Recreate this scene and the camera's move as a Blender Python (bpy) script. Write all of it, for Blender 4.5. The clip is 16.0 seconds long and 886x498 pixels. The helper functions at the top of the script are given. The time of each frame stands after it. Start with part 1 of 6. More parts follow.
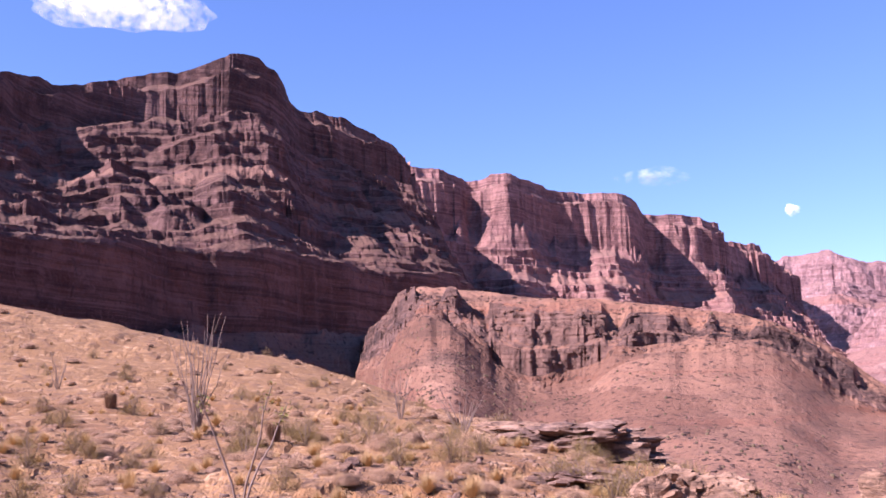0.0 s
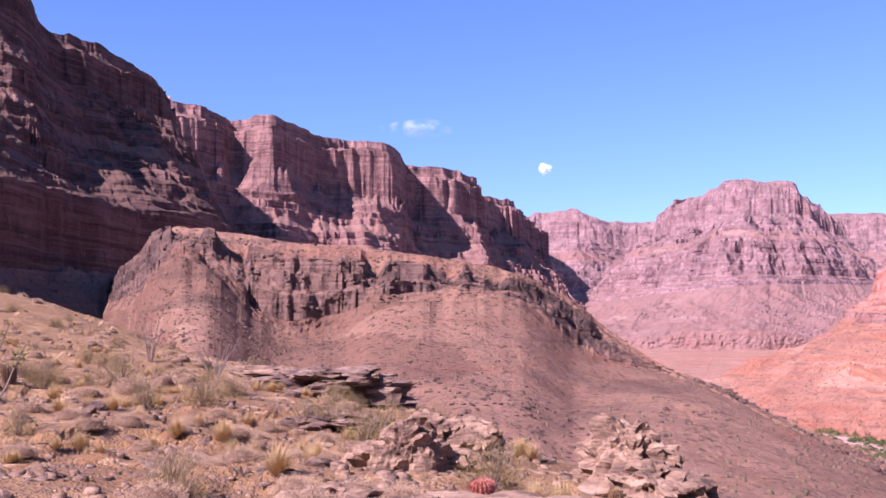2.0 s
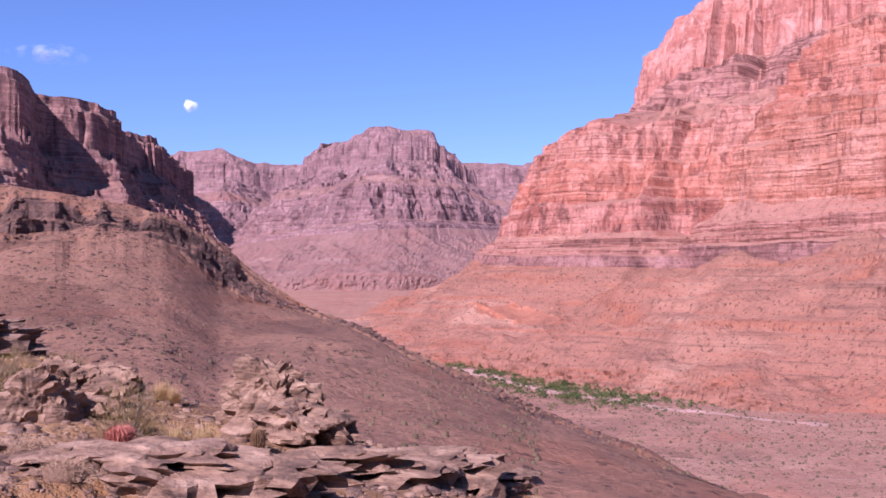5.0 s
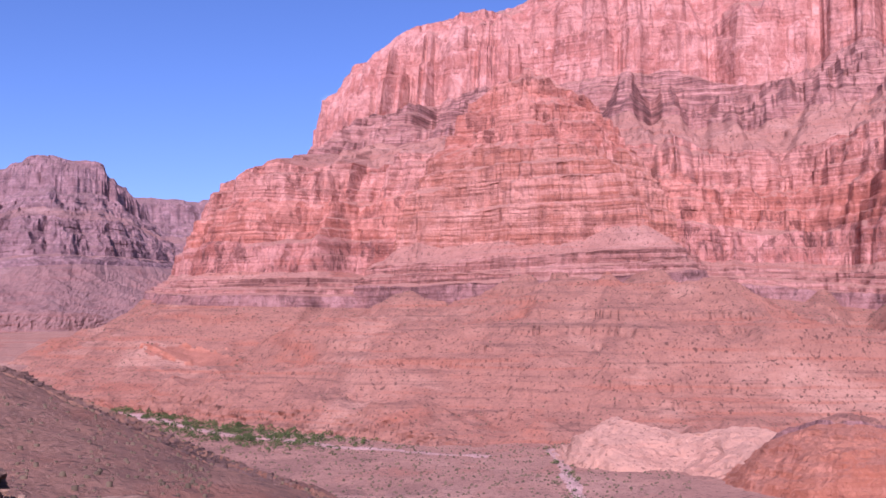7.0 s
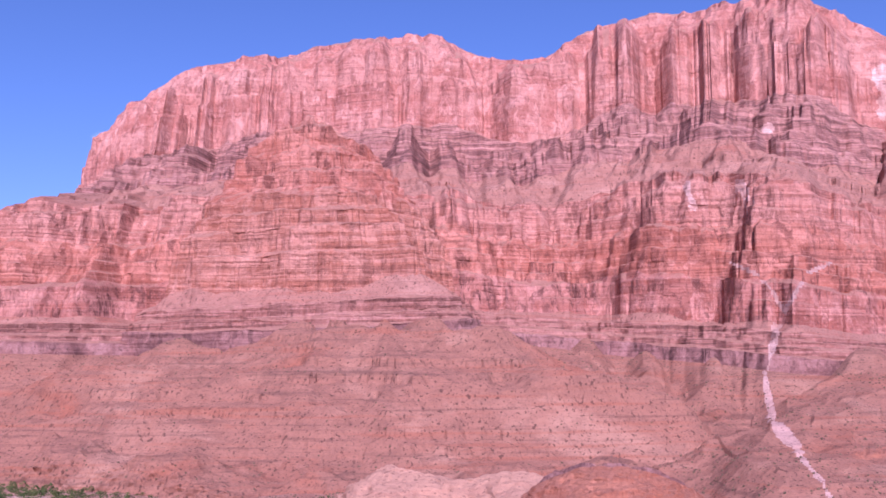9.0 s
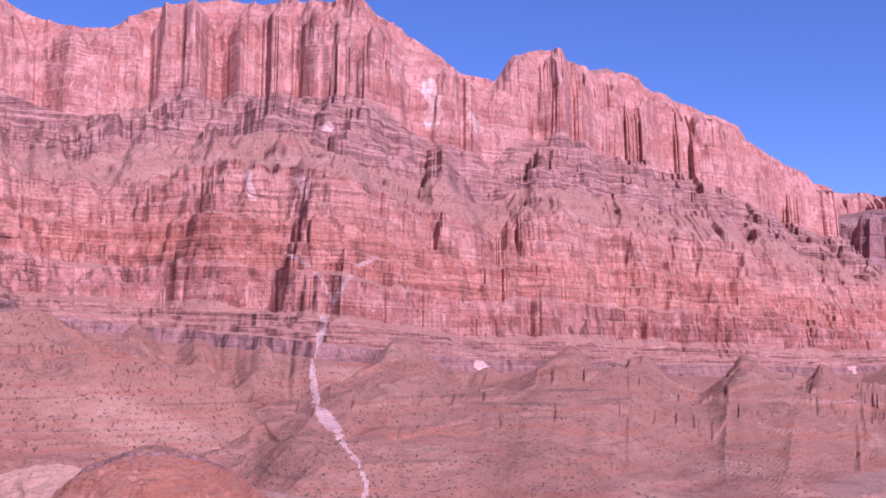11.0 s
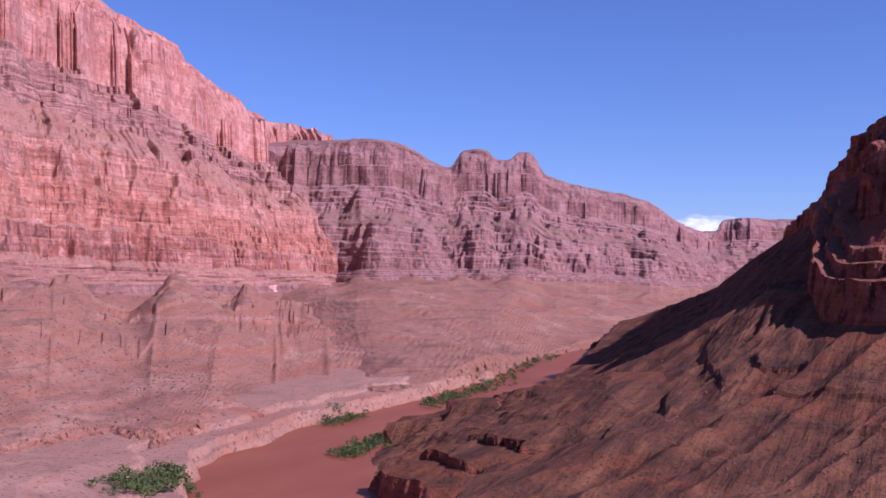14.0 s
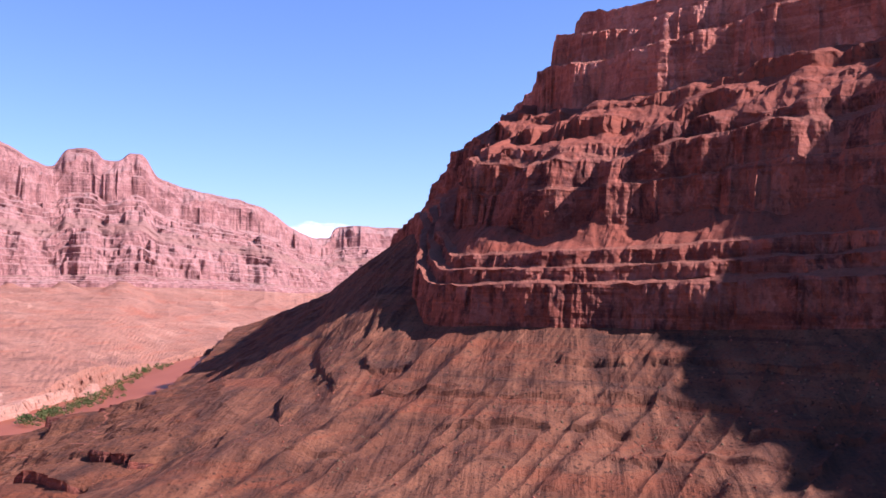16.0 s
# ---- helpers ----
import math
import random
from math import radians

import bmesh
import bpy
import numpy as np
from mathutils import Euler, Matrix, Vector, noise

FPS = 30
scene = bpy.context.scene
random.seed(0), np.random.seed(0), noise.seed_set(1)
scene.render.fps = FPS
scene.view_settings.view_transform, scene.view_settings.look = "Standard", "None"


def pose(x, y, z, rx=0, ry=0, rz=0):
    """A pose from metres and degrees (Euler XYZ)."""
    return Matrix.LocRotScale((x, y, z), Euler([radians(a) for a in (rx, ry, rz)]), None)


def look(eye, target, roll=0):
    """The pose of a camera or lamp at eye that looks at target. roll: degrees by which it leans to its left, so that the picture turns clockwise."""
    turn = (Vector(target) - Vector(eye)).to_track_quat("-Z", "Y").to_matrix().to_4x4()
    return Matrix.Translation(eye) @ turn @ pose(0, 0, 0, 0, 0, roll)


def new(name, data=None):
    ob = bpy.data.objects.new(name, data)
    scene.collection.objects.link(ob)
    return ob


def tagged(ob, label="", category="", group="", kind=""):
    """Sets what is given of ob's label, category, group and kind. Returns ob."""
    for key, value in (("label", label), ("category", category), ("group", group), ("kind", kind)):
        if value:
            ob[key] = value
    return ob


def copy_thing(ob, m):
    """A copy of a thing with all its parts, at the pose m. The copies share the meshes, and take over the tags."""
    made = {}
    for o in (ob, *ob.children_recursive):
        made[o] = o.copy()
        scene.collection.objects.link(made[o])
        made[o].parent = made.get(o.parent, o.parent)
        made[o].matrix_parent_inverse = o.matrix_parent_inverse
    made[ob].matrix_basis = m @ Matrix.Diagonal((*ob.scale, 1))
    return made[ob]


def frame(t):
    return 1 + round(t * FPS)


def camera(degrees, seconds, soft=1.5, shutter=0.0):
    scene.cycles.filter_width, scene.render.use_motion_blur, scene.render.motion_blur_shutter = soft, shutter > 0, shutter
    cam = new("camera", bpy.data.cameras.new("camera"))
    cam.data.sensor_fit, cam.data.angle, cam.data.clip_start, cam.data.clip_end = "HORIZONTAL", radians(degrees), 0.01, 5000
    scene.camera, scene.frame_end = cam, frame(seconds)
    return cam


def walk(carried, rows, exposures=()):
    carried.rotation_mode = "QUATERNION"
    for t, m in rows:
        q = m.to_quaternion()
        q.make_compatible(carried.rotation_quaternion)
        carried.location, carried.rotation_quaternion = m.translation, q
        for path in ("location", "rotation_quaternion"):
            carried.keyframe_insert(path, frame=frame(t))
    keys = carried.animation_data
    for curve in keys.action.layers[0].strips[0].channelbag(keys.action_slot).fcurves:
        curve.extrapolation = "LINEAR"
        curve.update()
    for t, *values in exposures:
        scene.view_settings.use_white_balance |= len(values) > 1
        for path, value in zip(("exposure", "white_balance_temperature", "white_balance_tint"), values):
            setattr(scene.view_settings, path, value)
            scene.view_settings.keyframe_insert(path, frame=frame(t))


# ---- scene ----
# The camera stands on a hill spur and turns where it is.
cam = camera(47.89, 16.0, soft=1.6)
TURNS = [
    (0, 98.43, 0.59, 60.08),
    (0.5, 96.25, -0.33, 54.79),
    (1, 95.93, -0.50, 51.29),
    (1.5, 95.67, -0.35, 48.68),
    (2, 95.30, -0.36, 46.24),
    (2.5, 94.31, -0.38, 43.08),
    (3, 93.96, -0.01, 40.70),
    (3.2, 93.97, -0.05, 39.21),
    (5.3, 92.08, 0.37, 22.67),
    (5.5, 92.32, 0.59, 20.17),
    (6, 93.28, 0.08, 16.30),
    (6.5, 93.20, 0.27, 11.68),
    (7, 94.26, 0.18, 7.71),
    (7.5, 97.26, -0.53, 3.86),
    (8, 96.17, -0.04, -0.00),
    (8.2, 96.30, 0.17, -0.67),
    (10.3, 97.37, -0.33, -20.53),
    (10.5, 96.67, -0.49, -23.79),
    (11, 96.12, 0.04, -30.17),
    (11.5, 94.42, 0.38, -36.79),
    (12, 93.96, 1.15, -43.60),
    (12.5, 94.60, 0.74, -48.83),
    (13, 92.97, -0.25, -51.00),
    (13.5, 90.69, -0.68, -53.27),
    (14, 91.56, -0.28, -61.98),
    (14.5, 90.87, -0.07, -68.37),
    (15, 90.17, -0.19, -73.44),
    (15.5, 90.18, -0.60, -77.37),
    (16, 91.97, -0.02, -83.82),
]
walk(cam, [(t, pose(0, 0, 0, rx, ry, rz)) for t, rx, ry, rz in TURNS],
     exposures=[(0.0, 1.36, 5950, 42), (0.5, 1.22, 5900, 42), (3.0, 1.1, 5700, 42), (5.5, 0.6, 5650, 43), (8.0, 0.48, 5480, 48), (11.0, 0.4, 5300, 51), (12.5, 0.3, 5150, 50), (13.5, 0.3, 5200, 47),
                (14.0, 0.3, 5420, 45), (14.5, 0.4, 5560, 43), (15.0, 0.47, 5720, 42), (15.5, 0.82, 5750, 39), (16.0, 1.15, 5950, 37)])

# ---- sky and sun ----
SUN_AZ, SUN_EL = 183.5, 40.0
WATER = -118.0


def polar(az, d, z=0.0):
    """Plan place from a compass bearing (0 is +Y, clockwise) and a distance."""
    a = radians(az)
    return Vector((d * math.sin(a), d * math.cos(a), z))


world = bpy.data.worlds.new("desert_sky")
scene.world = world
world.use_nodes = True
wn, wl = world.node_tree.nodes, world.node_tree.links
sky = wn.new("ShaderNodeTexSky")
sky.sky_type, sky.sun_disc = "NISHITA", False
sky.sun_elevation, sky.sun_rotation = radians(SUN_EL), radians(SUN_AZ)
sky.altitude, sky.air_density, sky.dust_density, sky.ozone_density = 500, 1.0, 0.15, 8.0
wn["Background"].inputs["Strength"].default_value = 0.086
wl.new(sky.outputs[0], wn["Background"].inputs["Color"])

sun = new("sun", bpy.data.lights.new("sun", "SUN"))
sun.data.energy, sun.data.angle, sun.data.color = 5.0, radians(0.53), (1.0, 0.93, 0.85)
reach = math.cos(radians(SUN_EL)) * 1000
sun.matrix_world = look(polar(SUN_AZ, reach, math.sin(radians(SUN_EL)) * 1000), (0, 0, 0))


# ---- noise on arrays ----
def hash3(i, j, k, seed):
    h = (i.astype(np.int64) * 374761393 + j.astype(np.int64) * 668265263 + k.astype(np.int64) * 2147483647 + seed * 974711) & 0xFFFFFFFF
    h = ((h ^ (h >> 13)) * 1274126177) & 0xFFFFFFFF
    h = ((h ^ (h >> 16)) * 2246822519) & 0xFFFFFFFF
    return ((h ^ (h >> 15)) & 0xFFFFFF) / float(0x7FFFFF) - 1.0


def vnoise(x, y, z, seed=0):
    """Smooth value noise from -1 to 1."""
    x, y, z = np.broadcast_arrays(np.asarray(x, float), np.asarray(y, float), np.asarray(z, float))
    i, j, k = np.floor(x), np.floor(y), np.floor(z)
    u, v, w = x - i, y - j, z - k
    u, v, w = (a * a * a * (a * (a * 6 - 15) + 10) for a in (u, v, w))
    r = 0
    for a, fa in ((0, 1 - u), (1, u)):
        for b, fb in ((0, 1 - v), (1, v)):
            for c, fc in ((0, 1 - w), (1, w)):
                r = r + fa * fb * fc * hash3(i + a, j + b, k + c, seed)
    return r


def fbm(x, y, z, seed=0, octaves=4, gain=0.5):
    r, amp, f = 0, 1.0, 1.0
    for o in range(octaves):
        r = r + amp * vnoise(x * f, y * f, z * f, seed + 17 * o)
        amp, f = amp * gain, f * 2.03
    return r


def ridged(x, y, z, seed=0, octaves=3):
    r, amp, f = 0, 1.0, 1.0
    for o in range(octaves):
        r = r + amp * (1 - 2 * np.abs(vnoise(x * f, y * f, z * f, seed + 31 * o)))
        amp, f = amp * 0.5, f * 2.1
    return r


def blocky(x, y, z, seed=0, octaves=2):
    """Noise with flat treads and sharp steps along x: jointed rock."""
    r, amp, f = 0, 1.0, 1.0
    for o in range(octaves):
        xs = np.asarray(x, float) * f
        i = np.floor(xs)
        w = xs - i
        w = np.clip((w - 0.38) / 0.24, 0, 1)
        r = r + amp * vnoise(i + w * w * (3 - 2 * w), np.asarray(y, float) * f, z, seed + 23 * o)
        amp, f = amp * 0.5, f * 2.3
    return r


def smooth(a, b, x):
    t = np.clip((x - a) / (b - a), 0, 1)
    return t * t * (3 - 2 * t)


# ---- meshes ----
def grid_mesh(name, P, material, smooth_shade=False):
    """A sheet from an array of points, rows by columns."""
    n, m = P.shape[:2]
    me = bpy.data.meshes.new(name)
    me.vertices.add(n * m)
    me.vertices.foreach_set("co", P.reshape(-1).astype(np.float32))
    a = (np.arange(n - 1)[:, None] * m + np.arange(m - 1)[None, :]).ravel()
    q = np.stack([a, a + 1, a + m + 1, a + m], 1).astype(np.int32)
    me.loops.add(q.size)
    me.loops.foreach_set("vertex_index", q.ravel())
    me.polygons.add(len(q))
    me.polygons.foreach_set("loop_start", np.arange(0, q.size, 4, dtype=np.int32))
    me.update(calc_edges=True)
    me.polygons.foreach_set("use_smooth", np.full(len(q), smooth_shade))
    me.materials.append(material)
    return me


def thing(name, label, category, group="", kind="", at=(0, 0, 0)):
    ob = new(name)
    ob.location = at
    return tagged(ob, label, category, group, kind)


def part(name, bm, material, parent, label=""):
    """Links a bmesh as one mesh under a thing or a part."""
    me = bpy.data.meshes.new(name)
    bm.to_mesh(me)
    bm.free()
    me.materials.append(material)
    ob = new(name, me)
    ob.parent = parent
    return tagged(ob, label)


# ---- materials ----
class Nodes:
    """Short hand for building node trees."""

    def __init__(self, name):
        self.mat = bpy.data.materials.new(name)
        self.mat.use_nodes = True
        self.t = self.mat.node_tree
        self.bsdf = self.t.nodes["Principled BSDF"]
        self.bsdf.inputs["Specular IOR Level"].default_value = 0.2
        g = self.t.nodes.new("ShaderNodeNewGeometry")
        self.pos = g.outputs["Position"]
        sep = self.t.nodes.new("ShaderNodeSeparateXYZ")
        self.t.links.new(g.outputs["True Normal"], sep.inputs[0])
        self.level = sep.outputs[2]

    def put(self, a, b):
        self.t.links.new(a, b)

    def scaled(self, v, sx, sy, sz):
        n = self.t.nodes.new("ShaderNodeVectorMath")
        n.operation = "MULTIPLY"
        self.put(v, n.inputs[0])
        n.inputs[1].default_value = (sx, sy, sz)
        return n.outputs[0]

    def noise(self, v, scale=1.0, detail=4.0, rough=0.55, warp=0.0):
        n = self.t.nodes.new("ShaderNodeTexNoise")
        self.put(v, n.inputs["Vector"])
        n.inputs["Scale"].default_value, n.inputs["Detail"].default_value = scale, detail
        n.inputs["Roughness"].default_value, n.inputs["Distortion"].default_value = rough, warp
        return n.outputs["Fac"]

    def blocks(self, v, feature="F1"):
        n = self.t.nodes.new("ShaderNodeTexVoronoi")
        n.feature = feature
        self.put(v, n.inputs["Vector"])
        n.inputs["Scale"].default_value = 1.0
        return n.outputs["Distance"] if feature == "DISTANCE_TO_EDGE" else n.outputs["Color"]

    def added(self, a, b):
        n = self.t.nodes.new("ShaderNodeVectorMath")
        n.operation = "ADD"
        self.put(a, n.inputs[0])
        self.put(b, n.inputs[1])
        return n.outputs[0]

    def swirl(self, v, scale, amount):
        n = self.t.nodes.new("ShaderNodeTexNoise")
        self.put(v, n.inputs["Vector"])
        n.inputs["Scale"].default_value, n.inputs["Detail"].default_value = scale, 3.0
        return self.added(v, self.scaled(n.outputs["Color"], amount, amount, amount * 0.4))

    def ramp(self, f, *stops):
        n = self.t.nodes.new("ShaderNodeValToRGB")
        e = n.color_ramp.elements
        while len(e) < len(stops):
            e.new(0.5)
        for el, (p, c) in zip(e, stops):
            el.position, el.color = p, (c if len(c) == 4 else (*c, 1))
        self.put(f, n.inputs[0])
        return n.outputs[0]

    def span(self, f, a, b, lo=0.0, hi=1.0):
        n = self.t.nodes.new("ShaderNodeMapRange")
        self.put(f, n.inputs[0])
        for i, v in zip((1, 2, 3, 4), (a, b, lo, hi)):
            n.inputs[i].default_value = v
        return n.outputs[0]

    def mix(self, f, a, b, mode="MIX"):
        n = self.t.nodes.new("ShaderNodeMix")
        n.data_type, n.blend_type = "RGBA", mode
        if isinstance(f, (int, float)):
            n.inputs[0].default_value = f
        else:
            self.put(f, n.inputs[0])
        for s, v in ((n.inputs[6], a), (n.inputs[7], b)):
            if isinstance(v, tuple):
                s.default_value = (*v, 1)
            else:
                self.put(v, s)
        return n.outputs[2]

    def math(self, op, a, b=0.0):
        n = self.t.nodes.new("ShaderNodeMath")
        n.operation = op
        for s, v in zip(n.inputs, (a, b)):
            if isinstance(v, (int, float)):
                s.default_value = v
            else:
                self.put(v, s)
        return n.outputs[0]

    def bump(self, h, strength, distance):
        n = self.t.nodes.new("ShaderNodeBump")
        n.inputs["Strength"].default_value, n.inputs["Distance"].default_value = strength, distance
        self.put(h, n.inputs["Height"])
        prev = self.bsdf.inputs["Normal"].links
        if prev:
            self.put(prev[0].from_socket, n.inputs["Normal"])
        self.put(n.outputs[0], self.bsdf.inputs["Normal"])

    def done(self, color, rough=0.9):
        if isinstance(color, tuple):
            self.bsdf.inputs["Base Color"].default_value = (*color, 1)
        else:
            self.put(color, self.bsdf.inputs["Base Color"])
        self.bsdf.inputs["Roughness"].default_value = rough
        return self.mat


def cliff_rock(name, low, mid, high, varnish_shade, streak=0.6, band=0.09, dust=(0.43, 0.215, 0.148), pale=0.8, seams=0.15):
    """Bedded sandstone and limestone: level beds, hanging streaks, joints and grain."""
    n = Nodes(name)
    light = tuple(min(1.0, v * 1.2 + 0.03) for v in high)
    beds = n.noise(n.scaled(n.pos, 0.0012, 0.0012, band), 1.0, 5.0, 0.65)
    c = n.ramp(beds, (0.30, low), (0.50, mid), (0.68, high))
    blot = n.noise(n.scaled(n.pos, 0.01, 0.01, 0.016), 1.0, 5.0, 0.6, 0.4)
    c = n.mix(n.span(blot, 0.48, 0.62, 0, 0.85), c, high)
    c = n.mix(n.span(blot, 0.47, 0.34, 0, 0.9), c, low)
    warped = n.swirl(n.pos, 0.05, 10.0)
    cell = n.blocks(n.scaled(warped, 0.045, 0.045, 0.06))
    c = n.mix(n.span(cell, 0.1, 0.5, 0.35, 0.0), c, low)
    c = n.mix(n.span(cell, 0.6, 0.95, 0.0, 0.4), c, light)
    # hanging streaks: desert varnish and fresh pale rock, in groups
    group = n.noise(n.scaled(n.pos, 0.012, 0.012, 0.02), 1.0, 3.0, 0.6)
    drip = n.noise(n.scaled(warped, 0.06, 0.06, 0.02), 1.0, 6.0, 0.7, 0.4)
    c = n.mix(n.math("MULTIPLY", n.span(drip, 0.5, 0.57, 0, min(1.0, 1.25 * streak)), n.span(group, 0.42, 0.56, 0.2, 1.0)), c, varnish_shade)
    fresh = n.noise(n.scaled(warped, 0.045, 0.045, 0.03), 1.0, 6.0, 0.7, 0.5)
    c = n.mix(n.math("MULTIPLY", n.span(fresh, 0.53, 0.61, 0, pale), n.span(group, 0.62, 0.42, 0.1, 1.0)), c, light)
    # seams between beds and upright joints; dark courses also put undercut shade into colour
    seam = n.noise(n.scaled(n.swirl(n.pos, 0.03, 4.0), 0.012, 0.012, 0.34), 1.0, 4.0, 0.65)
    c = n.mix(n.span(seam, 0.53, 0.62, 0.0, seams), c, varnish_shade)
    c = n.mix(n.span(seam, 0.44, 0.36, 0.0, seams), c, light)
    course = n.noise(n.scaled(n.swirl(n.pos, 0.02, 5.0), 0.004, 0.004, 0.2), 1.0, 3.0, 0.6)
    c = n.mix(n.span(course, 0.57, 0.62, 0.0, 0.15 + 0.8 * seams), c, varnish_shade)
    c = n.mix(n.span(course, 0.42, 0.37, 0.0, 0.15 + 0.6 * seams), c, light)
    joint = n.noise(n.scaled(warped, 0.22, 0.22, 0.08), 1.0, 4.0, 0.65, 0.8)
    c = n.mix(n.span(joint, 0.6, 0.7, 0.0, 0.3), c, varnish_shade)
    # pits without depth: the darkness of their hollows is put into the colour
    pits = n.noise(n.scaled(warped, 0.13, 0.13, 0.085), 1.0, 5.0, 0.7, 0.3)
    c = n.mix(n.span(pits, 0.57, 0.64, 0.0, 0.6), c, varnish_shade)
    c = n.mix(n.span(pits, 0.42, 0.34, 0.0, 0.45), c, light)
    grain = n.noise(n.pos, 0.5, 6.0, 0.75)
    c = n.mix(n.span(grain, 0.54, 0.68, 0.0, 0.4), c, varnish_shade)
    c = n.mix(n.span(grain, 0.46, 0.32, 0.0, 0.4), c, light)
    c = n.mix(n.span(n.level, 0.66, 0.88, 0.0, 0.9), c, n.mix(n.span(grain, 0.45, 0.65, 0, 0.7), dust, tuple(v * 0.6 for v in dust)))
    n.bump(n.noise(n.scaled(warped, 0.1, 0.1, 0.07), 1.0, 6.0, 0.65), 1.0, 3.5)
    n.bump(n.math("ROUND", n.math("MULTIPLY", joint, 9.0)), 0.8, 0.35)
    n.bump(course, 0.9, 3.5)
    n.bump(seam, 0.4 + seams, 0.8)
    n.bump(grain, 0.8, 1.5)
    return n.done(c, 0.92)


def scree(name, base, pale, dark, red, k=1.0, fall=None):
    """Loose slope: fine rubble, boulders, low bush, washes of other earth; fall: bearing down which it is streaked."""
    n = Nodes(name)
    big = n.noise(n.scaled(n.pos, 0.008, 0.008, 0.02), 1.0, 5.0, 0.6, 0.5)
    c = n.ramp(big, (0.3, red), (0.42, base), (0.54, base), (0.68, pale))
    if fall is not None:
        turned = n.t.nodes.new("ShaderNodeVectorRotate")
        turned.rotation_type = "Z_AXIS"
        turned.inputs["Angle"].default_value = radians(fall)
        n.put(n.pos, turned.inputs["Vector"])
        rill = n.noise(n.scaled(turned.outputs[0], 0.09, 0.006, 0.0), 1.0, 5.0, 0.6, 0.3)
        c = n.mix(n.span(rill, 0.5, 0.66, 0, 0.8), c, pale)
        c = n.mix(n.span(rill, 0.48, 0.34, 0, 0.7), c, dark)
        n.bump(rill, 0.7, 5.0)
    mid = n.noise(n.scaled(n.pos, 0.05 * k, 0.05 * k, 0.12 * k), 1.0, 5.0, 0.65)
    c = n.mix(n.span(mid, 0.45, 0.75, 0, 0.45), c, dark)
    strata = n.noise(n.scaled(n.pos, 0.006, 0.006, 0.22), 1.0, 4.0, 0.6)
    c = n.mix(n.span(strata, 0.54, 0.64, 0, 0.65), c, red)
    c = n.mix(n.span(strata, 0.42, 0.34, 0, 0.5), c, dark)
    fine = n.noise(n.pos, 0.45 * k, 5.0, 0.75)
    c = n.mix(n.span(fine, 0.53, 0.66, 0, 0.65), c, dark)
    c = n.mix(n.span(fine, 0.44, 0.3, 0, 0.45), c, pale)
    dots = n.noise(n.scaled(n.pos, 0.34 * k, 0.34 * k, 0.2 * k), 1.0, 2.0, 0.5)
    c = n.mix(n.span(dots, 0.61, 0.66, 0, 0.75), c, tuple(v * 0.6 for v in dark))
    n.bump(mid, 0.6, 2.5 / k)
    n.bump(fine, 0.9, 1.2 / k)
    return n.done(c, 0.95)


RIM = cliff_rock("rim_sandstone", (0.4, 0.144, 0.103), (0.5, 0.202, 0.147), (0.58, 0.288, 0.221), (0.25, 0.0912, 0.07), 0.55, 0.03, seams=0.05)
LAYER = cliff_rock("layered_limestone", (0.26, 0.116, 0.0934), (0.36, 0.158, 0.123), (0.47, 0.233, 0.177), (0.16, 0.0707, 0.0588), 0.5, 0.16, pale=0.4, seams=0.7)
REDCLIFF = cliff_rock("red_cliff", (0.34, 0.109, 0.0677), (0.45, 0.155, 0.0973), (0.55, 0.235, 0.161), (0.19, 0.0662, 0.0474), 0.75, 0.08, seams=0.3)
DEEP_RED = cliff_rock("deep_red_cliff", (0.28, 0.092, 0.062), (0.38, 0.13, 0.088), (0.52, 0.24, 0.18), (0.14, 0.054, 0.043), 0.7, 0.05, seams=0.12)
PINK = cliff_rock("pink_cliff", (0.36, 0.131, 0.0889), (0.46, 0.182, 0.127), (0.56, 0.267, 0.195), (0.19, 0.0718, 0.0525), 0.6, 0.07, seams=0.3)
BAND = cliff_rock("dark_band_cliff", (0.2, 0.09, 0.075), (0.27, 0.122, 0.1), (0.37, 0.19, 0.155), (0.12, 0.056, 0.048), 0.8, 0.12, pale=0.5)
LEDGE = cliff_rock("ledge_rock", (0.26, 0.105, 0.076), (0.35, 0.148, 0.106), (0.44, 0.211, 0.155), (0.13, 0.0545, 0.0415), 0.4, 0.25, pale=0.4, seams=0.7)
TALUS = scree("talus", (0.31, 0.144, 0.0939), (0.4, 0.211, 0.14), (0.125, 0.0608, 0.0451), (0.31, 0.112, 0.065))
SLOPE = scree("upper_slope", (0.36, 0.177, 0.125), (0.43, 0.23, 0.165), (0.2, 0.092, 0.0677), (0.34, 0.133, 0.088))
PLATEAU = scree("plateau", (0.34, 0.18, 0.135), (0.42, 0.25, 0.19), (0.2, 0.12, 0.095), (0.36, 0.155, 0.11))
VALLEY = scree("valley_floor", (0.36, 0.193, 0.132), (0.45, 0.265, 0.185), (0.17, 0.09, 0.066), (0.34, 0.142, 0.09))
# Butte colours lowered to deepen its shadow; the upper cliff is coloured sunlit.
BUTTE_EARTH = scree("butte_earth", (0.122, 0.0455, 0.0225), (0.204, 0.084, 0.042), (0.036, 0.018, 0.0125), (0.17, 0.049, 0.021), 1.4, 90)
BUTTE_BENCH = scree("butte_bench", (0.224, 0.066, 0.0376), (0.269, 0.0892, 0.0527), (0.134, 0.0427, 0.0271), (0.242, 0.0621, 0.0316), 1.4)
BUTTE_CLIFF = cliff_rock("butte_cliff_shade", (0.168, 0.0443, 0.0265), (0.251, 0.0696, 0.04), (0.343, 0.117, 0.0718), (0.0762, 0.0253, 0.02), 0.7, 0.1, (0.27, 0.1, 0.06))
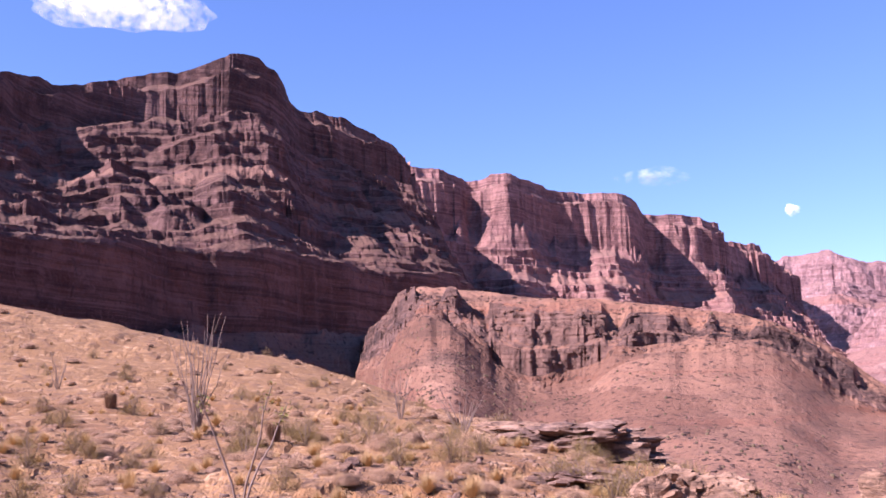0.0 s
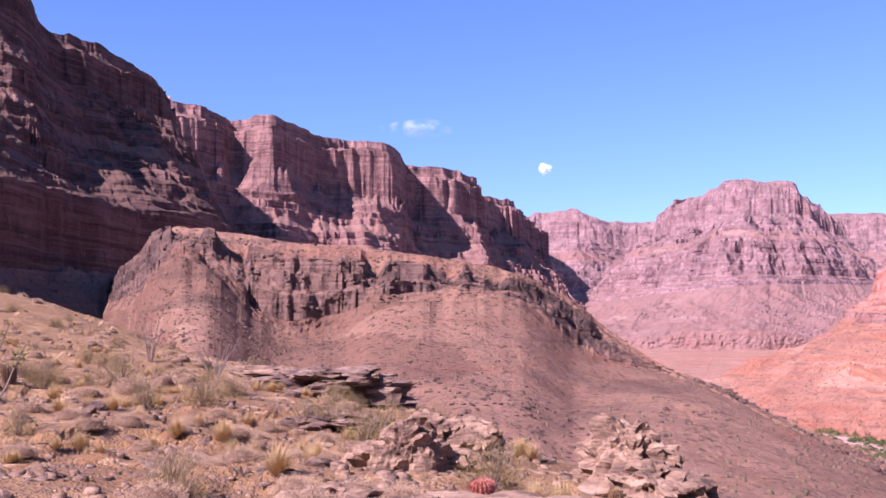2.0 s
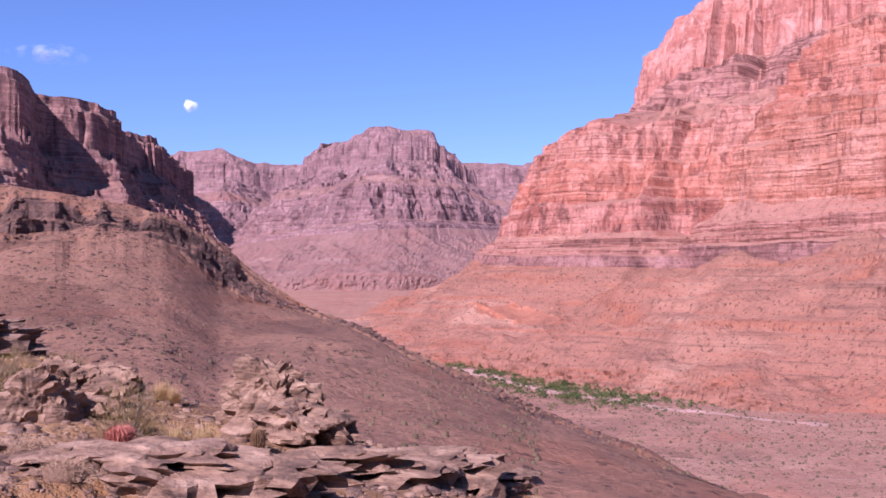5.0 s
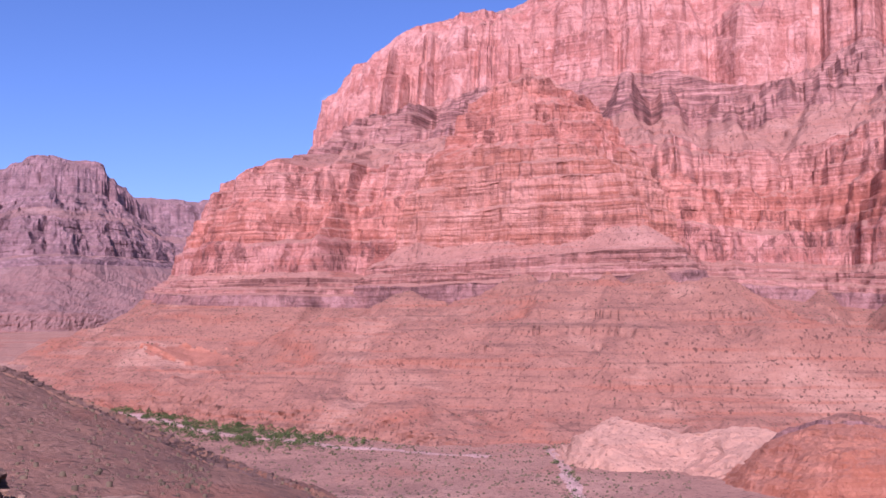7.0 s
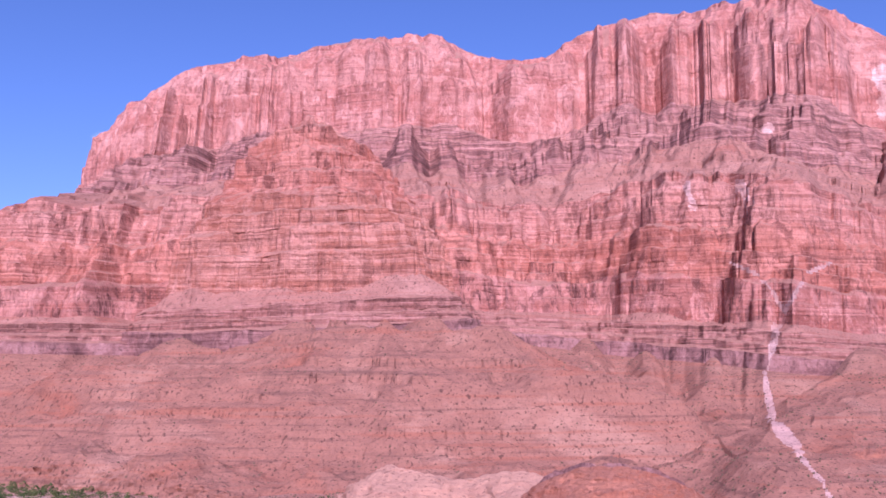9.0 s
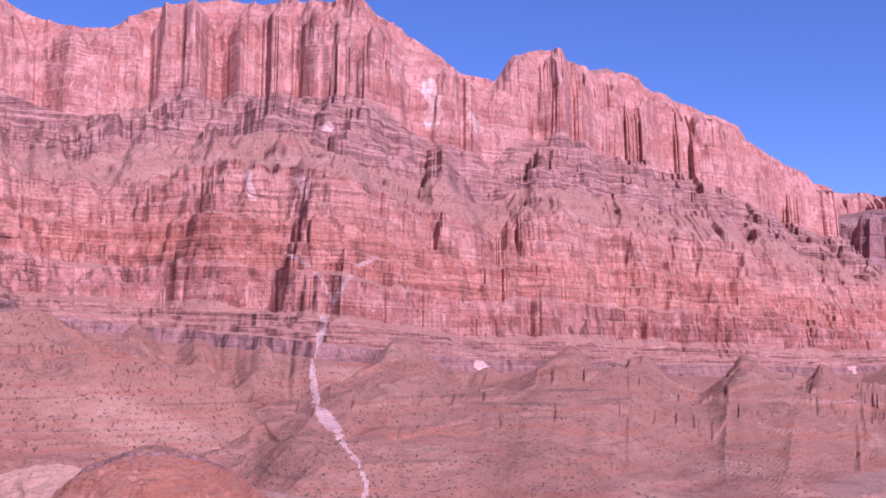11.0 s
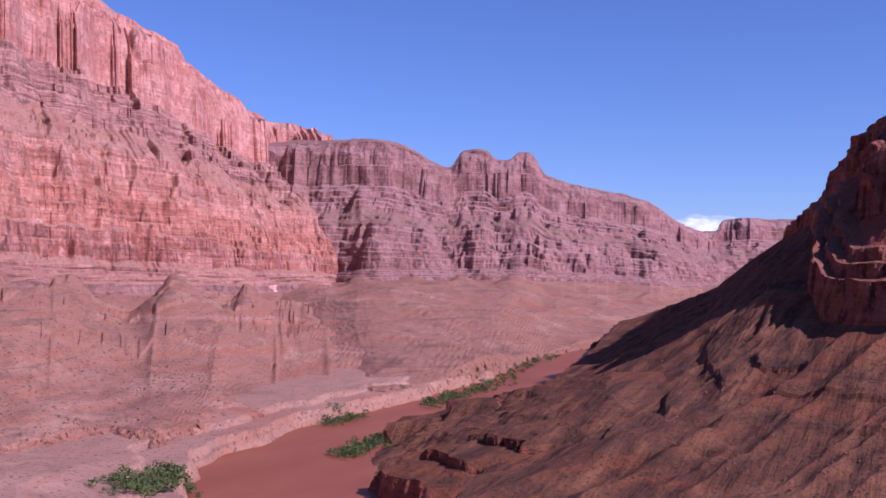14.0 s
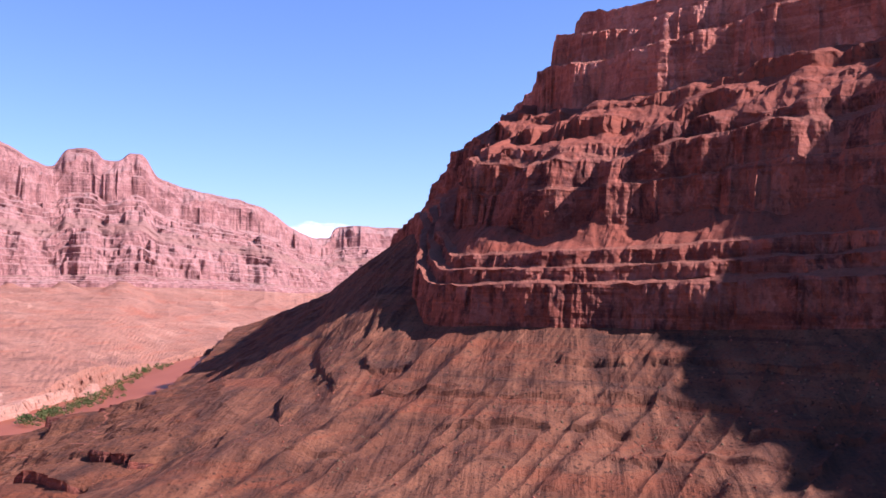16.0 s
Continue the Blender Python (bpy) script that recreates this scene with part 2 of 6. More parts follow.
BUTTE_TOP = cliff_rock("butte_upper_cliff_lit", (0.323, 0.098, 0.061), (0.444, 0.146, 0.0915), (0.5, 0.203, 0.135), (0.194, 0.0629, 0.0447), 0.6, 0.05, (0.3, 0.12, 0.075))
# Wall rock and slope again, darkened: the wall's shade put into the colour.
SHADE_CLIFF = cliff_rock("shade_brown_cliff", (0.07, 0.035, 0.03), (0.105, 0.052, 0.042), (0.16, 0.083, 0.066), (0.045, 0.025, 0.023), 0.3, 0.14, (0.165, 0.092, 0.063), 0.4, 0.5)
SHADE_EARTH = scree("shade_brown_earth", (0.19, 0.103, 0.073), (0.26, 0.15, 0.105), (0.09, 0.053, 0.043), (0.19, 0.08, 0.056))
# Greyer, purpler copies of the wall rock and slopes: distance haze put into colour.
FAR_CLIFF = cliff_rock("far_haze_cliff", (0.18, 0.098, 0.094), (0.26, 0.138, 0.128), (0.34, 0.2, 0.185), (0.115, 0.068, 0.072), 0.6, 0.06, (0.27, 0.158, 0.135))
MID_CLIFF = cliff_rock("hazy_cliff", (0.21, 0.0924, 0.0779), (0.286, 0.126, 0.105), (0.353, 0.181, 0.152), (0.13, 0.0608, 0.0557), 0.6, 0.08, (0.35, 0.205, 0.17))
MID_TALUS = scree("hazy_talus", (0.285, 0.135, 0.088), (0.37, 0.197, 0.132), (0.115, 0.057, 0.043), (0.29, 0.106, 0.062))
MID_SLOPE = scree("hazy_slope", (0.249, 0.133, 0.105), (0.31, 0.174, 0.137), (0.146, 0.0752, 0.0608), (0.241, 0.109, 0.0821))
FAR_SLOPE = scree("far_haze_slope", (0.26, 0.143, 0.118), (0.33, 0.198, 0.163), (0.15, 0.086, 0.075), (0.26, 0.12, 0.096))
WHITE_ROCK = cliff_rock("pale_scar", (0.55, 0.29, 0.22), (0.64, 0.37, 0.29), (0.70, 0.46, 0.38), (0.42, 0.21, 0.16), 0.5, 0.1)
WASH = scree("pale_gravel", (0.47, 0.29, 0.235), (0.58, 0.39, 0.325), (0.3, 0.17, 0.135), (0.42, 0.23, 0.175))
RED_EARTH = cliff_rock("red_mudstone", (0.33, 0.11, 0.058), (0.39, 0.135, 0.072), (0.43, 0.18, 0.105), (0.22, 0.078, 0.052), 0.3, 0.3, (0.38, 0.16, 0.1))
CREAM = scree("cream_earth", (0.46, 0.255, 0.168), (0.54, 0.33, 0.235), (0.32, 0.17, 0.118), (0.43, 0.21, 0.135))


# ---- landforms ----
def beds(q0, h0, q1, h1, count, share, seed):
    """Break points of a run of ledges: short cliffs with benches between, of uneven size."""
    r = random.Random(seed)
    wts = [r.uniform(0.5, 1.6) for _ in range(count)]
    out, q, h = [], q0, h0
    for w in wts:
        dq, dh = (q1 - q0) * w / sum(wts), (h1 - h0) * w / sum(wts)
        out.append((round(q + 0.13 * dq, 4), round(h + share * dh, 4)))
        q, h = q + dq, h + dh
        out.append((round(q, 4), round(h, 4)))
    return tuple(out)


def curve_through(rows, count, weight):
    """A smooth run of count rows through the given rows, spaced by the weights between them."""
    A = np.array(rows, float)
    n = len(A)
    B = np.vstack([2 * A[0] - A[1], A, 2 * A[-1] - A[-2]])
    cum = np.concatenate([[0], np.cumsum(weight)])
    u = np.interp(np.linspace(0, cum[-1], count), cum, np.arange(n))
    i = np.minimum(u.astype(int), n - 2)
    t = (u - i)[:, None]
    p0, p1, p2, p3 = B[i], B[i + 1], B[i + 2], B[i + 3]
    k = 0.35
    m1, m2 = k * (p2 - p0), k * (p3 - p1)
    return (2 * t**3 - 3 * t**2 + 1) * p1 + (t**3 - 2 * t**2 + t) * m1 + (-2 * t**3 + 3 * t**2) * p2 + (t**3 - t**2) * m2


def streak(me, G, material, line, half, seed):
    """Gives the faces of a sheet that lie along a line another rock, with a ragged edge."""
    c = np.zeros(3 * len(me.polygons))
    me.polygons.foreach_get("center", c)
    c = c.reshape(-1, 3)
    az = np.degrees(np.arctan2(c[..., 0], c[..., 1]))
    el = np.degrees(np.arctan2(c[..., 2], np.hypot(c[..., 0], c[..., 1])))
    best = np.full(az.shape, 1e9)
    line = list(line) if len(line) > 1 else [line[0], (line[0][0] + 0.01, line[0][1])]
    for (ax, ay), (bx, by) in zip(line[:-1], line[1:]):
        dx, dy = bx - ax, by - ay
        t = np.clip(((az - ax) * dx + (el - ay) * dy) / (dx * dx + dy * dy), 0, 1)
        best = np.minimum(best, np.hypot(az - ax - t * dx, el - ay - t * dy))
    rough = fbm(c[..., 0] / 18, c[..., 1] / 18, c[..., 2] / 18, seed + 90, 4)
    me.materials.append(material)
    index = np.zeros(az.size, dtype=np.int32)
    me.polygons.foreach_get("material_index", index)
    index[(best < half * (1 + 0.7 * rough)).ravel()] = len(me.materials) - 1
    me.polygons.foreach_set("material_index", index)


def landform(name, label, category, sections, profile, cols, step, pieces, seed=0, big=(30, 220), spur=(14, 70), flute=(4, 16), layer=(7, 60),
             talus_rows=60, talus_shape=((0, 0), (0.25, 0.38), (0.6, 0.74), (1, 1)), gully=(7, 90), wobble=1.0, rimfade=0.6, back=None, climb=0.15, crown=15.0, twist=1.0,
             octaves=3, overhang=2.0, marks=(), fans=(), wander=0.6, broken=None, ledge_gate=0.12, block=0.2, shelves=0.0, soft=None, relief=None, radial=None, firm_at=(), rills=1.0):
    """A cliffed massif. sections: bearing, distance and height of the foot of its lowest cliff, the same of its rim, and length and drop of
    its talus. profile: (share of the way from foot to rim, share of the rise), steep stretches being cliffs.
    pieces: (part name, material, label, first and last height share). big, spur, flute, layer, gully: size and length of the relief.
    back: length and drop of the slope behind the rim.
    marks: (part, material, bearings and height angles along its middle, half width) of streaks of other rock or gravel.
    fans: (bearing, rise, half width, spread) of rubble cones lapping up on the lowest cliff. broken: length over which the cliff comes and goes."""
    S = []
    for ab, db, zb, ar, dr, zr, tl, td in sections:
        S.append((*polar(ab, db, zb), *polar(ar, dr, zr), tl, td))
    A = np.array(S)
    gap = np.linalg.norm(np.diff(A[:, :2], axis=0), axis=1) / (0.5 * (np.hypot(A[1:, 0], A[1:, 1]) + np.hypot(A[:-1, 0], A[:-1, 1])))
    gap2 = np.linalg.norm(np.diff(A[:, 3:5], axis=0), axis=1) / (0.5 * (np.hypot(A[1:, 3], A[1:, 4]) + np.hypot(A[:-1, 3], A[:-1, 4])))
    C = curve_through(A, cols, np.maximum(gap, gap2) + 0.01)
    foot, rim = C[:, :3], C[:, 3:6]
    run = rim[:, :2] - foot[:, :2]
    W = np.linalg.norm(run, axis=1)
    up = run / W[:, None]
    H = rim[:, 2] - foot[:, 2]
    arc = np.concatenate([[0], np.cumsum(np.linalg.norm(np.diff(0.5 * (foot + rim)[:, :2], axis=0), axis=1))])
    w0, h0 = float(np.median(W)), float(np.median(H))
    # break lines: heights and setbacks of the beds wander along the wall
    kq, kh = np.array([a for a, _ in profile]), np.array([b for _, b in profile])
    nk = len(kq)
    seg = np.diff(kh)
    HB, LB = np.zeros((nk, cols)), np.zeros((nk, cols))
    bed = 0
    for k in range(nk):
        lo, hi = (seg[k - 1] if k else 0), (seg[k] if k < nk - 1 else 0)
        room = 0.5 * max(0.0, min(lo, hi)) if lo > 0 and hi > 0 else 0.0
        tall = max(lo, hi)
        amp = room + climb * 0.25 * max(0.0, tall - 2 * room) if 0 < kq[k] < 0.95 else 0.0
        HB[k] = kh[k] + amp * fbm(arc / 38.0 + 5.1 * k, 3.7 * k, 0, seed + 40 + k, 4)
        cliff_above = k < nk - 1 and seg[k] * h0 > 0.9 * (kq[k + 1] - kq[k]) * w0
        bed += 0 if (k and seg[k - 1] * h0 > 0.9 * (kq[k] - kq[k - 1]) * w0) else 1
        LB[k] = layer[0] * (0.6 * fbm(arc / layer[1] + 9.3 * bed, 2.9 * bed, 0, seed + 60 + bed, 3) + 0.7 * blocky(arc / (0.45 * layer[1]) + 3.3 * bed, 1.9 * bed, 0, seed + 80 + bed, 3))
    HB[:] = np.where((kq <= 1.0)[:, None], np.maximum.accumulate(np.where((kq <= 1.0)[:, None], HB, -9), axis=0), HB)
    # rows, closer together on the steep stretches
    seat, mark = [], []
    for k in range(nk - 1):
        length = math.hypot((kq[k + 1] - kq[k]) * w0 * 0.6, seg[k] * h0)
        c = max(1, int(round(length / (step if kq[k] < 0.99 else 12 * step))))
        mark.append(len(seat))
        seat += list(k + np.arange(c) / c)
    mark.append(len(seat))
    seat.append(nk - 1.0)
    seat = np.array(seat)
    i = np.minimum(seat.astype(int), nk - 2)
    f = (seat - i)[:, None]
    hh = HB[i] * (1 - f) + HB[i + 1] * f
    q = np.interp(seat, np.arange(nk), kq)
    firm = np.ones(cols)
    if firm_at:
        caz = np.degrees(np.arctan2(foot[:, 0], foot[:, 1])) + 0.5 * fbm(arc / 9.0, 0.2, 0, seed + 26, 3)
        firm = np.max([smooth(a, a + 0.5, caz) * smooth(b, b - 0.5, caz) for a, b in firm_at], axis=0)
        hh = np.where(q[:, None] <= 1.0, hh * firm + q[:, None] * (1 - firm), hh)
    if broken:
        firm = smooth(0.0, 0.4, fbm(arc / broken, 0.7, 0, seed + 26, 3))
        hh = np.where(q[:, None] <= 1.0, hh * firm + q[:, None] * (1 - firm), hh)
    lay = LB[i] * (1 - f) + LB[i + 1] * f
    sl = np.array([seg[k] * h0 / max(1e-6, math.hypot(seg[k] * h0, (kq[k + 1] - kq[k]) * w0)) for k in range(nk - 1)])
    steep = smooth(0.6, 0.9, sl[i])[:, None] * (0.2 + 0.8 * firm[None, :])
    notch = crown * (smooth(0.0, 0.22, fbm(arc / 150.0, 0.5, 0, seed + 20, 2)) + 0.4 * smooth(0.0, 0.3, fbm(arc / 60.0, 1.5, 0, seed + 21, 2)))
    zz = foot[None, :, 2] + hh * (H[None, :] - smooth(0.6, 0.95, hh) * notch[None, :] + 0.4 * crown)
    s = np.broadcast_to(arc[None, :], zz.shape)
    qq = np.broadcast_to(q[:, None], zz.shape)
    grow = smooth(-0.02, 0.15, qq)
    hold = 1 - rimfade * smooth(0.8, 1.0, qq)
    n1 = fbm(s / big[1], 0.13 + qq * 0.6 * twist, zz * 0, seed + 1, 3) * big[0]
    n2 = block * spur[0] * blocky(s / (0.8 * spur[1]) + 0.3 * fbm(zz / 120.0, s / 150.0, 0, seed + 22, 2), qq * twist, 0, seed + 24, 2) + 0.8 * ridged(s / spur[1] + 0.4 * fbm(s / 90.0, qq * 3, 0, seed + 13, 2), qq * twist, zz / 800, seed + 2, octaves) * spur[0]
    patchy = 0.35 + 0.65 * smooth(-0.3, 0.5, fbm(s / 75.0, zz / 60, 0, seed + 14, 2))
    lean = 0.25 * fbm(s / 40.0, zz / 45.0, 0, seed + 15, 2)
    n3 = (blocky(s / (1.6 * flute[1]) + lean, zz / 70, qq * 3, seed + 3, 3) * 1.2 + 0.5 * ridged(s / flute[1], zz / 60, qq * 4, seed + 19, 2)) * flute[0] * (0.12 + 0.88 * steep) * patchy * (1 - 0.8 * smooth(0.74, 0.82, qq))
    n4 = fbm(s / 6.0, zz / 3.0, qq * 0, seed + 4, 3) * 0.3 * flute[0] * (0.3 + 0.7 * steep)
    out = (n1 * (0.3 + 0.7 * grow) + n2 * (0.15 + 0.85 * grow) + lay * grow) * hold + n3 + n4
    if relief:
        # spurs and alcoves as one lie of the land, cut by the beds at their own heights
        v = np.linspace(-0.35, 1.25, 420)[:, None]
        px = foot[None, :, 0] + v * W[None, :] * up[None, :, 0]
        py = foot[None, :, 1] + v * W[None, :] * up[None, :, 1]
        swell = (0.3 + 0.7 * smooth(-0.05, 0.25, v)) * (1 - rimfade * smooth(0.6, 0.82, v))
        L = relief[1]
        bent = 0.3 * L * fbm(px / L, py / L, 0, seed + 37, 2)
        lie = 0.35 * ridged((px + bent) / L, (py - bent) / L, 0, seed + 35, 2) + 0.35 * fbm((px - bent) / (0.8 * L), (py + bent) / (0.8 * L), 0, seed + 46, 2) + 0.5 * fbm(px / (0.35 * L), py / (0.35 * L), 0, seed + 36, 3) + 0.1 * ridged(px / (0.1 * L), py / (0.1 * L), 0, seed + 34, 2)
        share = v + relief[0] * swell * (lie - 0.2)
        share = np.maximum.accumulate(share - 0.6 * v, axis=0) + 0.6 * v
        qv = np.stack([np.interp(q, share[:, j], v[:, 0]) for j in range(cols)], 1)
        out = lay * grow * hold + n3 + n4
        setback = qv * W[None, :] - out
    else:
        setback = qq * W[None, :] - out
    setback = np.maximum(setback, np.maximum.accumulate(setback, axis=0) - overhang)
    X = foot[None, :, 0] + setback * up[None, :, 0]
    Y = foot[None, :, 1] + setback * up[None, :, 1]
    slump = fbm(s / 60.0, qq * 4, zz * 0, seed + 6, 4)
    Z = zz + slump * wobble * (2.5 - 1.5 * steep) * grow + fbm(s / 7.0, qq * 40, zz * 0, seed + 8, 3) * 0.9 * wobble * (1 - steep)
    P = np.stack([X, Y, Z], -1)
    if back:
        b = np.linspace(0, 1, 24)[1:, None]
        bz = P[-1, :, 2][None, :] - back[1] * (0.25 * b + 0.75 * b * b) + fbm(arc[None, :] / 30, b * 4, 0, seed + 16, 4) * 2 * smooth(0, 0.3, b)
        bx = P[-1, :, 0][None, :] + up[None, :, 0] * b * back[0]
        by = P[-1, :, 1][None, :] + up[None, :, 1] * b * back[0]
        P = np.concatenate([P, np.stack([bx, by, bz], -1)])
    # talus below the foot, from the toe up
    down = up
    if radial:
        # the slope turns towards the river bend past these bearings
        w = smooth(radial[0], radial[1], np.degrees(np.arctan2(foot[:, 0], foot[:, 1])))[:, None]
        down = up * (1 - w) + w * foot[:, :2] / np.linalg.norm(foot[:, :2], axis=1)[:, None]
        down = down / np.linalg.norm(down, axis=1)[:, None]
    tame = np.clip(C[:, 7] / np.maximum(C[:, 6], 1) / 0.24, 0.5, 1.0)[None, :] if radial else 1.0
    tt = np.linspace(1, 0, talus_rows + 1)[:-1] ** 1.15
    f = np.interp(tt, [a for a, _ in talus_shape], [b for _, b in talus_shape])
    st = np.broadcast_to(arc[None, :], (talus_rows, cols))
    tq = np.broadcast_to(tt[:, None], st.shape)
    ease = smooth(0, 0.15, tq)
    hang = setback[0][None, :] * (1 - smooth(0, 0.5, tq))
    TX = foot[None, :, 0] - tq * C[None, :, 6] * down[None, :, 0] + hang * up[None, :, 0]
    TY = foot[None, :, 1] - tq * C[None, :, 6] * down[None, :, 1] + hang * up[None, :, 1]
    g = ridged(st / gully[1] + wander * fbm(st / 200, tq * 2, 0, seed + 11, 2), tq * 0.8, 0, seed + 9, 2) * gully[0] * (0.35 * tame if radial else 1.0) * rills * ease * (1 - 0.5 * smooth(0.7, 1.0, tq))
    g = g + (0.18 if radial else 0.3) * gully[0] * ease * ridged(TX / (0.3 * gully[1]), TY / (0.3 * gully[1]), 0, seed + 38, 3) * (gully[0] > 5) * tame
    g = g + fbm(TX / 14, TY / 14, 0, seed + 10, 4) * min(1.6, 0.3 * gully[0]) * (0.4 if radial else 1.0) * ease * tame + fbm(TX / (1.8 * gully[1]), TY / (1.8 * gully[1]), 0, seed + 12, 3) * gully[0] * ease * (0.3 + 0.7 * tame)
    g = g + (gully[0] > 5) * 0.55 * gully[0] * ease * tame * ridged(TX / (0.75 * gully[1]), TY / (0.75 * gully[1]), 0, seed + 45, 2)
    if radial:
        # rounded spurs run down the long slope, with sharp gullies between
        spine = vnoise(st / 170 + 0.5 * fbm(st / 260, tq * 2, 0, seed + 47, 2), 0.5 * tq, 0, seed + 48)
        spine = spine + 0.25 * vnoise(st / 70 + 0.3 * fbm(st / 90, tq * 3, 0, seed + 51, 2), 0.9 * tq, 0, seed + 49)
        g = g + 0.6 * gully[0] * (0.75 * np.sqrt(spine ** 2 + 0.08) - 0.25) * smooth(0, 0.12, tq) * (1 - smooth(0.55, 0.95, tq))
    TZ = foot[None, :, 2] + (Z[0] - foot[:, 2])[None, :] * (1 - smooth(0, 0.12, tq)) - f[:, None] * C[None, :, 7] + g
    if shelves:
        # thin hard beds crop out across the slope here and there
        for k, (ft, up_m) in enumerate(((0.2, 3.2), (0.36, 2.4), (0.5, 3.6), (0.66, 2.6))):
            line = ft + 0.03 * fbm(st / 90, 0.3 * k, 0, seed + 28 + k, 3)
            on = smooth(-0.1, 0.25, fbm(st / 38, tq * 2 + k, 0, seed + 33 + k, 3))
            TZ = TZ + on * up_m * shelves * smooth(0.012, 0.0, tq - line) * smooth(-0.10, 0.0, tq - line)
    col_az = np.degrees(np.arctan2(foot[:, 0], foot[:, 1]))
    for faz, rise, half, spread in fans:
        s0 = arc[int(np.argmin(np.abs(col_az - faz)))]
        cone = 1 - np.abs(st - s0 + 8 * fbm(st / 40, tq * 5, 0, seed + 27, 2)) / (half + spread * tq)
        TZ = TZ + rise * smooth(0, 1.0, cone) * smooth(0.0, 0.06, tq) * (1 - smooth(0.3, 0.95, tq))
    # outcropping ledges in the slope
    tread = min(14.0, 1.1 * gully[0])
    w = (TZ + 3 * fbm(TX / 120, TY / 120, 0, seed + 17, 2)) / tread
    w = w - np.floor(w)
    gate = (gully[0] > 3) * smooth(ledge_gate, ledge_gate + 0.28, fbm(TX / 130, TY / 130, TZ / 30, seed + 18, 3)) * ease * (1 - smooth(0.85, 1, tq))
    TZ = TZ + gate * (smooth(0.42, 0.58, w) - w) * tread * 0.45
    T = np.stack([TX, TY, TZ], -1)
    toe = T[:1].copy()
    toe[0, :, :2] -= down * 25
    toe[..., 2] = np.minimum(toe[..., 2] - 4, height(toe[..., 0], toe[..., 1]) - 3)
    # the toe runs out under the ground in a broken slope
    u = np.linspace(0, 1, 14)[:-1, None, None]
    toe = toe * (1 - u) + T[:1] * u
    rough = fbm(toe[..., 0] / 7, toe[..., 1] / 7, toe[..., 2] / 7, seed + 39, 4) + 0.8 * ridged(toe[..., 0] / 19, toe[..., 1] / 19, 0, seed + 41, 3)
    toe[..., 2] += min(1.4, 1.2 * gully[0]) * rough * np.sin(np.pi * u[..., 0])
    toe[..., :2] -= (down * 6)[None] * (0.6 * rough * np.sin(np.pi * u[..., 0]))[..., None]
    top = thing(name, label, category, kind="structure")
    made = {}
    sheets = [("talus_slope", TALUS, "", np.concatenate([toe, T, P[:1]]))]
    for pname, mat, plabel, lo, hi in pieces:
        if pname == "talus_slope":
            sheets[0] = (pname, mat, plabel, sheets[0][3])
            continue
        i0 = mark[int(np.argmin(np.abs(kh - lo)))]
        i1 = mark[int(np.argmin(np.abs(kh - hi)))] if hi < 1.5 else len(P) - 1
        sheets.append((pname, mat, plabel, P[i0:i1 + 1]))
    for pname, mat, plabel, G in sheets:
        me = grid_mesh(pname, G, mat)
        for mpart, mmat, line, half in marks:
            if mpart == pname:
                streak(me, G, mmat, line, half, seed)
        if soft and soft[0] == pname:
            # earth lies wherever the ledge is not steep
            me.materials.append(soft[1])
            nz = np.zeros(3 * len(me.polygons), dtype=np.float32)
            me.polygons.foreach_get("normal", nz)
            me.polygons.foreach_set("material_index", (np.abs(nz[2::3]) > soft[2]).astype(np.int32))
        ob = new(pname, me)
        ob.parent = top
        tagged(ob, plabel)
        made[pname] = G
    return made


# ---- ground ----
RIVER = np.array([(120, -500), (180, -100), (260, 120), (385, 300), (480, 385), (620, 415), (850, 430), (1050, 455), (1350, 545), (1700, 640), (2300, 850), (3200, 1300), (4300, 1700)], float)


def river_distance(x, y):
    """Distance from the river's middle line."""
    best = np.full(np.shape(x), 1e9)
    for (ax, ay), (bx, by) in zip(RIVER[:-1], RIVER[1:]):
        dx, dy = bx - ax, by - ay
        t = np.clip(((x - ax) * dx + (y - ay) * dy) / (dx * dx + dy * dy), 0, 1)
        best = np.minimum(best, np.hypot(x - ax - t * dx, y - ay - t * dy))
    return best


def river_side(x, y):
    """Positive on the right bank, inside the bend."""
    best, side = np.full(np.shape(x), 1e9), np.zeros(np.shape(x))
    for (ax, ay), (bx, by) in zip(RIVER[:-1], RIVER[1:]):
        dx, dy = bx - ax, by - ay
        t = np.clip(((x - ax) * dx + (y - ay) * dy) / (dx * dx + dy * dy), 0, 1)
        d = np.hypot(x - ax - t * dx, y - ay - t * dy)
        side = np.where(d < best, dy * (x - ax) - dx * (y - ay), side)
        best = np.minimum(best, d)
    return side


